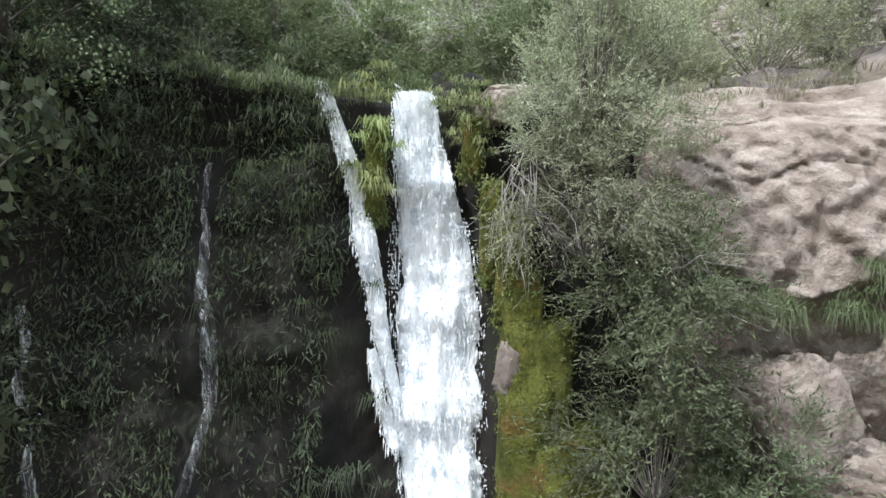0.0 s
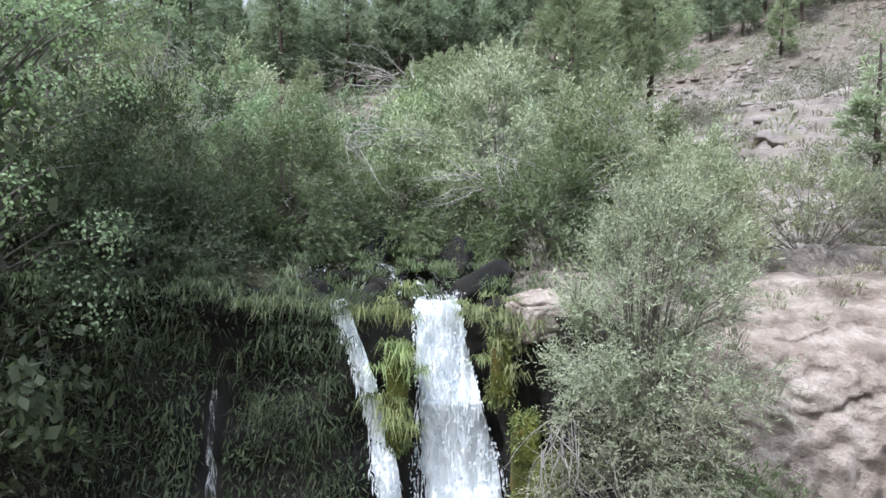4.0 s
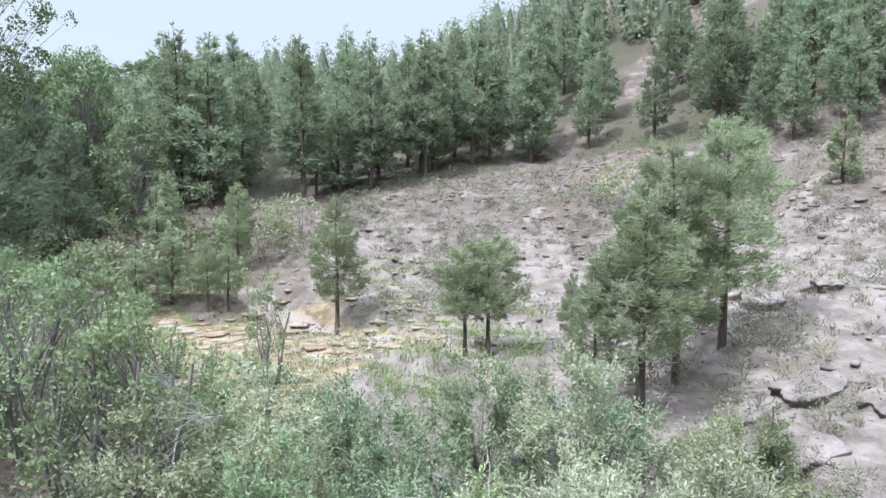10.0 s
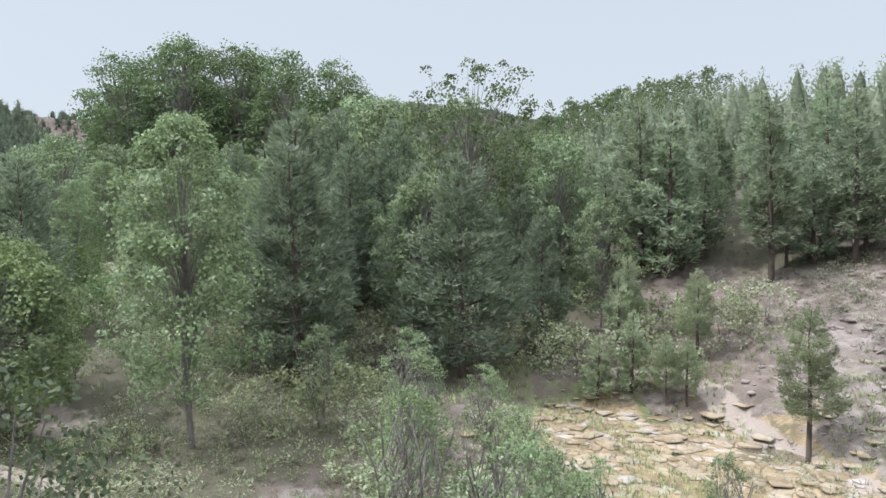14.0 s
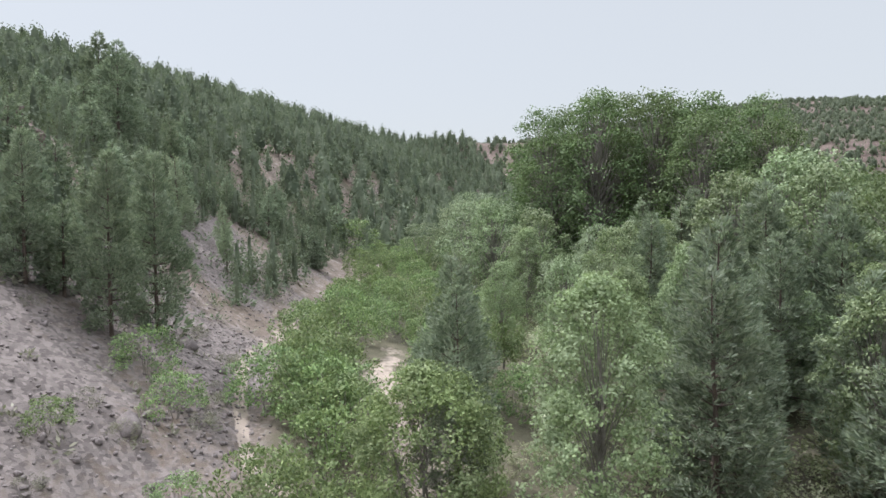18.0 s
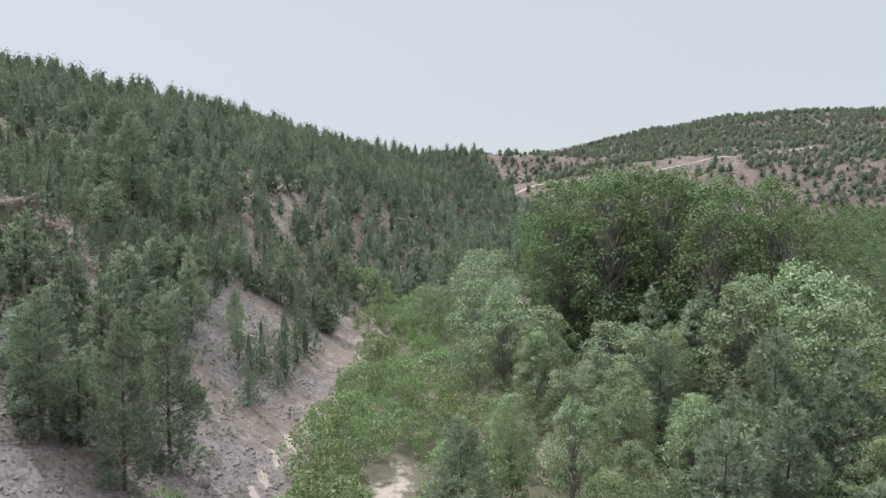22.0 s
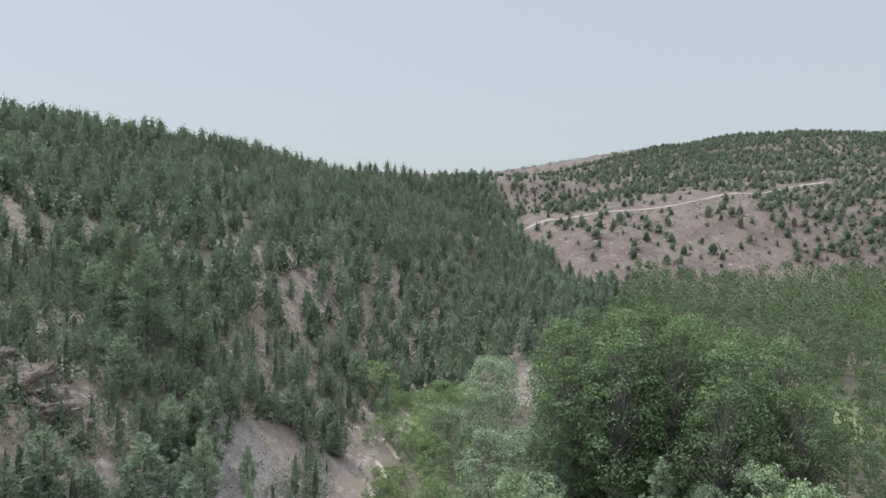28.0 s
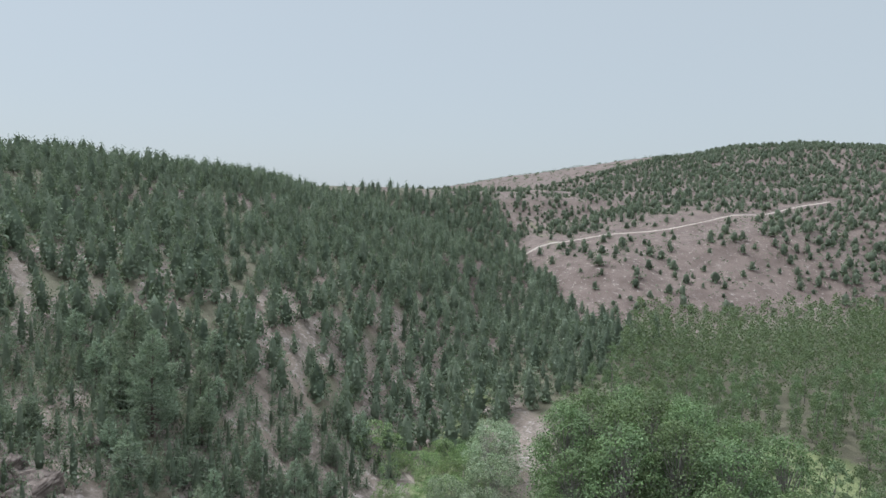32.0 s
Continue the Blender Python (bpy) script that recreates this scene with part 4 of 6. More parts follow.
def outcrop():
    """The bedded limestone bank beside the falls: ledges on top, a pale face, an overhang and a pitted wall under it."""
    run = np.array([0, 1.3, 1.9, 2.1, 2.5, 2.7, 2.85, 3.3, 4.2, 5.0, 5.4, 5.75, 6.1, 6.7, 7.3, 7.8, 9.0, 10.5])
    py = [13.4, 12.0, 11.4, 11.3, 10.9, 10.72, 10.62, 10.3, 9.9, 9.6, 9.5, 9.8, 10.15, 10.05, 9.75, 9.9, 9.9, 9.7]
    pz = [7.75, 7.82, 7.80, 7.56, 7.5, 7.44, 7.28, 7.1, 6.25, 5.45, 5.05, 4.92, 4.75, 4.2, 3.6, 3.1, 1.9, 0.3]
    x, r = np.meshgrid(np.arange(2.5, 10.2, 0.055), np.concatenate([np.arange(0, 1.2, 0.12), np.arange(1.2, 8.0, 0.05), np.arange(8.0, 10.5, 0.2)]), indexing="ij")
    r2 = np.clip(r + 0.16 * vn(x, r * 0.3, 0.9, 90) + 0.05 * vn(x, r, 0.25, 91), 0, 10.4)
    y, z = np.interp(r2, run, py), np.interp(r2, run, pz)
    low = step(4.6, 5.4, r2)
    z = z - low * (0.35 * np.exp(-((x - 4.9) / 0.7) ** 2) - 0.25 * step(5.4, 7.5, x) - 0.5 * step(3.9, 3.1, x))
    z = z + 0.06 * (x - 5) * step(3.4, 2.6, r)
    y = y + 1.1 * np.clip(3.4 - x, 0, 2) - 0.10 * (x - 5)
    face = step(2.4, 3.4, r2)
    rough = 0.16 * vn(x, z * 1.1, 1.2, 92) - 0.13 * np.abs(vn(x + 0.8 * z, z - 0.5 * x, 0.5, 93)) - 0.10 * np.abs(vn(x - 0.6 * z, z + 0.4 * x, 0.22, 94)) + 0.06 * vn(x, z, 0.11, 95)
    pits = 0.16 * step(0.25, 0.6, vn(x, z, 0.3, 96)) * low
    bed = (z + 0.3 * vn(x, z * 0.4, 1.1, 97)) / 0.8
    crack = 0.10 * step(0.06, 0.0, np.abs(bed - np.round(bed))) * step(-0.1, 0.3, vn(x, z * 0.5, 1.1, 98))
    y = y + face * (rough + pits + crack) + (1 - face) * 0.08 * vn(x, r, 0.4, 99)
    z = z + (1 - face) * (0.10 * vn(x, y, 0.8, 100) + 0.04 * vn(x, y, 0.2, 101)) + face * 0.03 * vn(x, z, 0.12, 102)
    ob = thing("limestone_outcrop", "pale bedded limestone outcrop with a shaded overhang beside the falls", "rock", "rocks by the falls")
    for name, a, b in (("ledge", 0, 3.15), ("rock_face", 3.15, 5.5), ("rock_wall", 5.5, 11)):
        k = np.flatnonzero((r[0] >= a) & (r[0] < b))
        k = np.append(k, min(k[-1] + 1, r.shape[1] - 1))
        part(name, Geo().sheet(np.stack([x, y, z], -1)[:, k]).mesh(name, ROCK, False), ob)


outcrop()
boulder((4.5, 8.9, 3.2), (0.66, 0.5, 0.72), (-16, -18, 25), 65, "pale rounded limestone boulder in the undergrowth", rough=0.3)
boulder((5.5, 9.2, 1.9), (1.3, 0.9, 0.9), (0, 10, -10), 66, "brown shaded rock at the foot of the bank")
boulder((0.95, 10.7, 7.35), (0.42, 0.5, 0.30), (0, -8, 10), 67, "pale rock at the brink of the falls")
boulder((0.9, 9.15, 3.75), (0.15, 0.25, 0.34), (0, 8, 10), 68, "bare tan tufa knob beside the waterfall", RUBBLE, n=24)

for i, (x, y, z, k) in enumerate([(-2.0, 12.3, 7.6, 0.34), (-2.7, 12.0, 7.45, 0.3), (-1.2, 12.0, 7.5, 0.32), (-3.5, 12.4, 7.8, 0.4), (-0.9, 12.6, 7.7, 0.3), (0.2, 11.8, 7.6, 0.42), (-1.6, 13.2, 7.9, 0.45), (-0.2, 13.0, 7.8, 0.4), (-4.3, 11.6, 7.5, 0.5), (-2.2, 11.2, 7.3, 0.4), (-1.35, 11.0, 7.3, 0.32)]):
    boulder((x, y, z), (k * 1.2, k * 0.9, k * 0.5), (i * 7, i * 5, i * 40), 640 + i, "dark wet stone in the stream above the falls", SHADED_WET_ROCK, n=16)


def moss_mound(at, size, seed, label):
    """A cushion of moss hung on the rock beside the water."""
    ob = thing("moss_cushion", label, "moss", "moss beside the falls", at=at)
    g = rock_geo(*size, seed, 0.05, 0.3, 22)
    part("cushion", g.mesh("cushion", MOSS, True), ob)
    rng = np.random.RandomState(seed)
    v = g.v[0][rng.choice(len(g.v[0]), 1500)] * rng.uniform(0.98, 1.03, (1500, 1))
    v = v + rng.normal(0, 0.04, v.shape)
    part("fronds", Geo().leaves(v, unit(v) * 0.5 + rng.normal(0, 0.5, v.shape) - [0, 0, 0.5], 0.07, 0.022, rng).mesh("fronds", MOSSLEAF), ob)["kind"] = "stuff"


moss_mound((1.12, 9.2, 2.6), (0.36, 0.4, 1.2), 71, "thick olive moss cushion beside the waterfall")
moss_mound((1.75, 8.95, 1.9), (0.55, 0.5, 1.1), 72, "browning moss on a tufa bulge")
moss_mound((0.98, 9.6, 5.0), (0.26, 0.3, 0.75), 77, "hanging olive moss beside the water")
moss_mound((1.3, 9.25, 3.5), (0.42, 0.4, 0.9), 78, "thick moss on the tufa below the willow")
moss_mound((1.08, 9.5, 4.3), (0.26, 0.32, 0.8), 73, "bright moss hanging beside the water")
moss_mound((0.70, 9.9, 5.5), (0.17, 0.25, 0.7), 74, "yellow-green moss at the edge of the falls")
moss_mound((0.40, 10.3, 6.7), (0.14, 0.22, 0.42), 75, "moss tongue at the lip of the falls")
moss_mound((-0.98, 10.25, 6.3), (0.14, 0.2, 0.7), 76, "moss rib between the two falls")


def grass_patch(label, seed, spots, n, length, width, mat, spread, fallen, name="grass_tuft", jitter=(0.2, 0.15, 0.12), lean=(0, -0.1, 0), per=26):
    rng = np.random.RandomState(seed)
    for i, p in enumerate(spots):
        g = Geo()
        for _ in range(n):
            tuft(g, np.array([0, 0, 0]) + rng.normal(0, 1, 3) * jitter, per, length, width, rng, spread, fallen, lean)
        ob = whole(name, g.mesh(name, mat), label, "grass", "grass beside the falls", "stuff")
        ob.matrix_basis = pose(*p)


grass_patch("bright green sedge tuft hanging between the falls", 81, [(-1.12, 10.1, 7.5), (-1.02, 9.95, 6.9), (-0.98, 9.85, 6.2)], 9, 0.55, 0.016, GRASS, 0.12, 0.9)
grass_patch("green sedge tuft at the lip of the falls", 82, [(0.05, 10.6, 7.5), (0.32, 10.35, 7.35), (0.42, 10.2, 6.8), (0.62, 10.3, 7.3)], 8, 0.45, 0.016, GRASS, 0.1, 0.8)
grass_patch("dark grass curtain hanging down the wet cliff", 83, [(x, float(cliff_y(x, z)) - 0.1, z) for x, z in
            [(-1.9, 7.2), (-2.8, 7.2), (-3.6, 7.0), (-2.2, 6.0), (-4.4, 6.9), (-1.7, 5.0), (-1.5, 2.3), (-3.9, 5.0), (-2.5, 3.6)]],
            9, 0.6, 0.014, SHADE_LEAF, 0.2, 1.0, jitter=(0.4, 0.14, 0.45))
grass_patch("green sedge fringe along the dark lip of the cliff", 87, [(-2.3, 10.15, 7.55), (-2.9, 10.1, 7.6), (-3.5, 10.0, 7.7), (-4.1, 9.9, 7.75), (-4.8, 9.8, 7.8), (-5.5, 9.6, 7.9), (-1.9, 10.2, 7.5), (-2.6, 10.5, 7.7), (-3.8, 10.5, 7.8)], 9, 0.5, 0.016, UNDERGROWTH, 0.2, 0.75, jitter=(0.3, 0.12, 0.08))
grass_patch("long grass hanging over the rock", 84, [(5.9, 9.0, 5.0), (6.3, 8.9, 4.8), (5.4, 9.0, 4.6), (6.4, 8.6, 4.2), (4.3, 9.0, 4.6)], 12, 0.7, 0.014, UNDERGROWTH, 0.2, 1.0)
grass_patch("dry straw tuft on the limestone ledge", 85, [(3.0, 9.4, 7.2), (4.6, 10.9, 7.5), (5.4, 11.4, 7.8), (3.7, 11.2, 7.7), (6.4, 11.6, 8.0), (3.4, 9.3, 6.6), (2.2, 10.4, 7.4)], 7, 0.38, 0.012, DRY, 0.2, 0.5)

grass_patch("green sedge tuft between the stones of the stream", 86, [(-1.5, 12.3, 7.75), (-0.5, 12.3, 7.75), (-2.5, 12.9, 7.9), (0.4, 12.3, 7.8), (-3.3, 12.2, 7.8), (-0.9, 13.1, 8.0), (-1.9, 11.6, 7.5), (-0.7, 11.5, 7.5), (-2.9, 11.5, 7.5), (0.7, 11.4, 7.6), (-4.0, 11.3, 7.5), (0.1, 13.2, 8.0)], 10, 0.5, 0.016, UNDERGROWTH, 0.2, 0.5, jitter=(0.3, 0.2, 0.08))
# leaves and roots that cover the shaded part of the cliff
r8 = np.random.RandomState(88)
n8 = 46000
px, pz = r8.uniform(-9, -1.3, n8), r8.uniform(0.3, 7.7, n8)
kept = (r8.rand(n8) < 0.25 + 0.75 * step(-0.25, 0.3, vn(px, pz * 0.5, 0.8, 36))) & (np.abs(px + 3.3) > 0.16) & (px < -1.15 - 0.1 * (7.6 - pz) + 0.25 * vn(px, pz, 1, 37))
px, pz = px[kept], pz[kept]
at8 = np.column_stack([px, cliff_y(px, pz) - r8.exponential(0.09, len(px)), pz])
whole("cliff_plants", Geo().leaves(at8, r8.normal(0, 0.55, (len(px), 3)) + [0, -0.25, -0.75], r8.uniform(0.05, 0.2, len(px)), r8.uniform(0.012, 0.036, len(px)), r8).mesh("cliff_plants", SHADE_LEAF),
      "ferns and trailing leaves in shade-dark colour on the dripping cliff", "undergrowth", kind="stuff")

# bushes about the lip and on the bank
willow_bush((1.95, 9.3), 6.3, 3.1, 1.3, 91, "large grey-green willow bush leaning from the cliff edge", WILLOW, shoots=2600, per=15, length=0.062, width=0.0145, lean=(0.1, -0.4, 0), shoot=0.42, rise=0.8)
willow_bush((1.85, 8.9), 5.2, 2.1, 1.1, 92, "willow bush drooping beside the moss", WILLOW, shoots=1400, per=14, length=0.066, width=0.015, hang=0.9, lean=(0, -0.4, 0))
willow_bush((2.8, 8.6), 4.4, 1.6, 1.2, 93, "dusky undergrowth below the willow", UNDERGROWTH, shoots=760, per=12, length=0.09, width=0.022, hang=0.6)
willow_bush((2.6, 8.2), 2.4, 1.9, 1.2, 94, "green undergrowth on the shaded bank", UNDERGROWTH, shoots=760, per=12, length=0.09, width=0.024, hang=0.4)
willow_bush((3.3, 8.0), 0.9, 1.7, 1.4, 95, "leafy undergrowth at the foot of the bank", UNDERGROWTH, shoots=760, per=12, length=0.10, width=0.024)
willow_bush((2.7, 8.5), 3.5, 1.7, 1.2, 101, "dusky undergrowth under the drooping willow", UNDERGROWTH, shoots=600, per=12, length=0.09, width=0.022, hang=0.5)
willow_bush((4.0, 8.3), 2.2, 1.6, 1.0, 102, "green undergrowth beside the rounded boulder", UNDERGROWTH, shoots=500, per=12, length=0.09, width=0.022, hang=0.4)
willow_bush((6.3, 8.4), 1.4, 2.0, 1.2, 96, "grey willow sprays at the foot of the rock", WILLOW, shoots=360, per=12, length=0.09, width=0.018)
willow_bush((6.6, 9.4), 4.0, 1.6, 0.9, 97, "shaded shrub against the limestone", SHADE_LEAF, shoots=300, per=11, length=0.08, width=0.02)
willow_bush((3.6, 12.6), 7.9, 2.0, 1.7, 98, "low grey shrub on the rock terrace", WILLOW, shoots=900, per=12, length=0.085, width=0.022, shoot=0.4)
willow_bush((5.6, 12.6), 8.1, 1.8, 1.6, 99, "low grey shrub on the rock terrace", WILLOW, shoots=800, per=12, length=0.085, width=0.022, shoot=0.4)
willow_bush((7.2, 12.8), 8.5, 1.7, 1.1, 100, "twiggy shrub on the rock terrace", HEATH, shoots=600, per=12, length=0.07, width=0.02, shoot=0.45)
# the hump of bushes above the stream
BUSHES = [("dense grey-green willow thicket over the stream", WILLOW), ("soft green osier thicket over the stream", THICKET), ("fine-leaved grey willow with upright shoots", WILLOW),
          ("yellow-green ash scrub with bare stems", ASH), ("silver-grey willow bush full of dead twigs", WILLOW_PALE)]
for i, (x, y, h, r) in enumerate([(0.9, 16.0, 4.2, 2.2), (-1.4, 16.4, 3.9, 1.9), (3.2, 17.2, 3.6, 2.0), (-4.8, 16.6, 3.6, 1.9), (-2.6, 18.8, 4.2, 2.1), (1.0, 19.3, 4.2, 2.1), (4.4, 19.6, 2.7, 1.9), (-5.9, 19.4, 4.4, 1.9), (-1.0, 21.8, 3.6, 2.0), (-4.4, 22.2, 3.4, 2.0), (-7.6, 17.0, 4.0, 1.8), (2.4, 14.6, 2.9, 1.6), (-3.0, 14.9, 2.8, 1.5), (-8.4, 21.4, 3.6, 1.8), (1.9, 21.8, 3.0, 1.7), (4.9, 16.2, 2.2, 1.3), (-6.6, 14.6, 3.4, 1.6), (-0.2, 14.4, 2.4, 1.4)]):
    # bushes nearest the lip get leaves with the shade in their colour
    willow_bush((x, y), float(height(x, y)) - 0.1, h, r, 110 + i, *(BUSHES[i % 5] if y > 15 else ("bush over the stream with shade-darkened leaves", SHADED_BUSH)), shoots=1000, per=12, length=0.12, width=0.04, shoot=0.62, hang=0.15, rise=0.9)
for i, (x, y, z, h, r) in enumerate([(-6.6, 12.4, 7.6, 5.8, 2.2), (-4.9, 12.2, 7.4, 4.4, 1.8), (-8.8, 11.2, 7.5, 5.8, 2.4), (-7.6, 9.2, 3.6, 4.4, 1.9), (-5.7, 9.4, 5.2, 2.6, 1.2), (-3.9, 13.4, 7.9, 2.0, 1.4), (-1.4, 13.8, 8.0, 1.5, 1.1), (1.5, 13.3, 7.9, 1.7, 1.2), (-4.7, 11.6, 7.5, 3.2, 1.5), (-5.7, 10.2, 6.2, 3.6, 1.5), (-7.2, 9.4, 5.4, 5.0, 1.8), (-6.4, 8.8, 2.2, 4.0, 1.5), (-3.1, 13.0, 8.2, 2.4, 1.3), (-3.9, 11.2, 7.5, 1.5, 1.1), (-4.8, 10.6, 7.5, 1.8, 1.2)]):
    # darker leaf colour is chosen where the deeper shade belongs
    willow_bush((x, y), z, h, r, 130 + i, *(("dark shaded thicket hanging at the side of the falls", SHADE_LEAF) if z < 7.3 or x < -6 else ("twiggy undergrowth in shade-dark leaf colour at the head of the falls", SHADE_LEAF if y < 13.2 and x < -3.5 else UNDERGROWTH)), shoots=900, per=12, length=0.10, width=0.028, shoot=0.6, hang=0.5)



# ---- limestone ledges of the terrace ----
def slab_mesh(seed):
    """A flat bedded slab with a broken rim."""
    r = np.random.RandomState(seed)
    n = 30
    a = np.linspace(0, 2 * np.pi, n)
    rim = 1 + 0.34 * vn(2 * np.cos(a) + seed, 2 * np.sin(a), 1, seed) + 0.22 * vn(6 * np.cos(a), 6 * np.sin(a) + seed, 1, seed)
    rim = rim / np.maximum(np.abs(np.cos(a)), np.abs(np.sin(a))) ** 0.35
    rings = []
    for k, z in ((0.0, 1.0), (0.6, 1.0), (0.97, 0.98), (1.0, 0.9), (1.0, 0.45), (0.93, 0.38), (0.96, -0.2), (0.85, -0.6)):
        rings.append(np.column_stack([k * rim * np.cos(a), k * rim * np.sin(a), z + 0.10 * vn(3 * k * np.cos(a), 3 * k * np.sin(a) + seed, 1, seed + 2)]))
    return Geo().sheet(np.array(rings)).mesh("limestone_slab", LEDGE, False)


TUFA = solid_mat("ochre_tufa", (0.20, 0.15, 0.085), (0.38, 0.32, 0.23), 1.4, 0.8, 0.5, None, (0.34, 0.31, 0.27))
slabs = [slab_mesh(600 + i) for i in range(6)]
r9 = np.random.RandomState(99)
for x, y in scatter(1500, -6, 30, 12, 50, lambda x, y: step(35, 31, y) * rocky(x, y) * step(0.35, 0.6, rocky(x, y)) * step(1.0, 1.6, line_distance(x, y, FOOTPATH)) * step(-0.3, 0.2, vn(x, y * 2.5, 5, 71)) * step(9, 11, np.hypot((x + 12) / 1.3, y - 35)) * step(-2, 0, x), 1.5, 601)[:110]:
    ob = whole("limestone_slab", slabs[r9.randint(6)], "pale weathered limestone slab on the stepped terrace", "rock", "terrace slabs")
    s1 = r9.uniform(0.25, 0.75)
    gx, gy = (float(height(x + 1.4, y) - height(x - 1.4, y)) / 2.8, float(height(x, y + 1.4) - height(x, y - 1.4)) / 2.8)
    ob.matrix_basis = Matrix.LocRotScale((x, y, float(height(x, y)) - r9.uniform(0.13, 0.2)), Euler((0.95 * math.atan(gy) + r9.normal(0, 0.02), -0.95 * math.atan(gx) + r9.normal(0, 0.02), r9.normal(0.1, 0.3))), (2.2 * s1, 1.2 * s1, r9.uniform(0.18, 0.28)))
# broken stones of the old wall on the slope, and of the scree
stone = [rock_geo(1, 0.8, 0.6, 620 + i, 0.05, 0.3, 7).mesh("stone", SCREE if i > 2 else RUBBLE, False) for i in range(6)]
for x, y in scatter(600, -6, 9, 39.5, 47, lambda x, y: step(1.6, 0.4, np.abs(y - 42.5 + 0.15 * x + 0.8 * vn(x, y, 3, 72))) + 0.06, 0.5, 602)[:60]:
    ob = whole("stone", stone[r9.randint(3)], "rough pale stone on the stony slope", "rock", "stones on the slope")
    k = r9.uniform(0.08, 0.26)
    ob.matrix_basis = Matrix.LocRotScale((x, y, float(height(x, y)) + 0.15 * k), Euler(r9.normal(0, 0.3, 3)), (k * 1.2, k, k * 0.6))
for x, y in scatter(1500, -70, -34, -22, 12, lambda x, y: step(-3, 1, foot(x) - y) * (0.3 + 0.7 * step(0, 0.4, vn(x, y, 5, 73))), 0.8, 603)[:150]:
    ob = whole("stone", stone[3 + r9.randint(3)], "grey broken stone on the scree slope", "rock", "scree stones")
    k = r9.uniform(0.08, 0.24) * (3.0 if r9.rand() < 0.06 else 1)
    ob.matrix_basis = Matrix.LocRotScale((x, y, float(height(x, y)) + 0.25 * k), Euler(r9.normal(0, 0.4, 3)), (k * 1.2, k, k))

g9 = Geo()
unit_rock = rock_geo(1, 0.8, 0.6, 650, 0.05, 0.3, 5)
gravel_at = scatter(9000, -78, -32, -26, 14, lambda x, y: step(-4, 1, foot(x) - y) * (0.25 + 0.75 * step(-0.1, 0.4, vn(x, y, 4, 74))), 0.34, 604)[:1500]
for (x, y), z in zip(gravel_at, height(*gravel_at.T)):
    k = r9.uniform(0.05, 0.15)
    g9.add(unit_rock.v[0] * k * r9.uniform(0.7, 1.3, 3) + [x, y, z + 0.2 * k], unit_rock.f[0])
whole("scree_gravel", g9.mesh("scree_gravel", SCREE), "loose grey rubble strewn over the scree slope", "gravel", kind="stuff")


for i, (x, y, k) in enumerate([(-90.5, -8.5, 1.0), (-92.5, -11.0, 1.3), (-95.0, -12.0, 1.1), (-96.5, -14.5, 1.4), (-99.0, -15.5, 1.2), (-100.5, -18.5, 1.5), (-94.0, -15.5, 1.0), (-103, -20, 1.2), (-112.5, -9.5, 1.1)]):
    ob = whole("boulder", rock_geo(2.0, 1.5, 1.3, 660 + i, 0.14, 0.75, 34).mesh("boulder", BROWN_ROCK, False), "brown broken rock outcrop on the pine slope", "rock", "outcrop on the slope")
    ob.matrix_basis = Matrix.LocRotScale((x, y, float(height(x, y)) - 0.35), Euler((0.2 * math.sin(3 * i), 0.25, i * 1.9)), (k, k, k))


# rubble of the stony slope above the pool, and flat crusts of tufa in it
def rubble(name, label, mat, places, k0, k1, flat):
    g = Geo()
    for (x, y), z in zip(places, height(*places.T)):
        k = k0 + (k1 - k0) * r9.rand() ** 2.2
        a = r9.rand() * 6.283
        m = np.array([[math.cos(a), math.sin(a), 0], [-math.sin(a), math.cos(a), 0], [0, 0, flat]])
        g.add((unit_rock.v[0] * r9.uniform(0.7, 1.3, 3)) @ m * k + [x, y, z + 0.2 * k * flat], unit_rock.f[0])
    whole(name, g.mesh(name, mat), label, "gravel", kind="stuff")


def scree_field(x, y):
    return step(-3, 1, foot(x) - y) * step(26, 18, foot(x) - y) * (0.2 + 0.8 * step(-0.2, 0.3, vn(x, y, 4, 84)))


rubble("scree_gravel", "grey angular stones covering the foot of the scree", SCREE, scatter(16000, -98, -36, -18, 24, scree_field, 0.3, 608)[:3600], 0.05, 0.22, 0.7)


def stony(x, y):
    return step(37, 41, y + 0.1 * x) * step(60, 54, y + 0.12 * x) * step(-13, -7, x) * (0.12 + 0.88 * step(-0.1, 0.35, vn(x, y * 1.6, 4.5, 75)))


rubble("slope_rubble", "broken pinkish limestone strewn over the slope", RUBBLE, scatter(9000, -14, 34, 36, 62, stony, 0.4, 605)[:1100], 0.06, 0.30, 0.6)
rubble("slope_rubble", "broken limestone on the ledges of the terrace", RUBBLE, scatter(4000, 0, 24, 11, 40, lambda x, y: rocky(x, y) * step(0.0, 0.4, vn(x, y * 2, 3.2, 76)), 0.45, 606)[:420], 0.05, 0.2, 0.6)
rubble("tufa_crust", "ochre and grey crusts of tufa in the shallow pool", TUFA, scatter(6000, -25, 0, 26, 45, lambda x, y: step(8.6, 6.5, np.hypot((x + 12) / 1.25, y - 35)) * step(-0.25, 0.25, vn(x, y * 1.5, 2.2, 77)), 0.4, 607)[:750], 0.10, 0.65, 0.18)


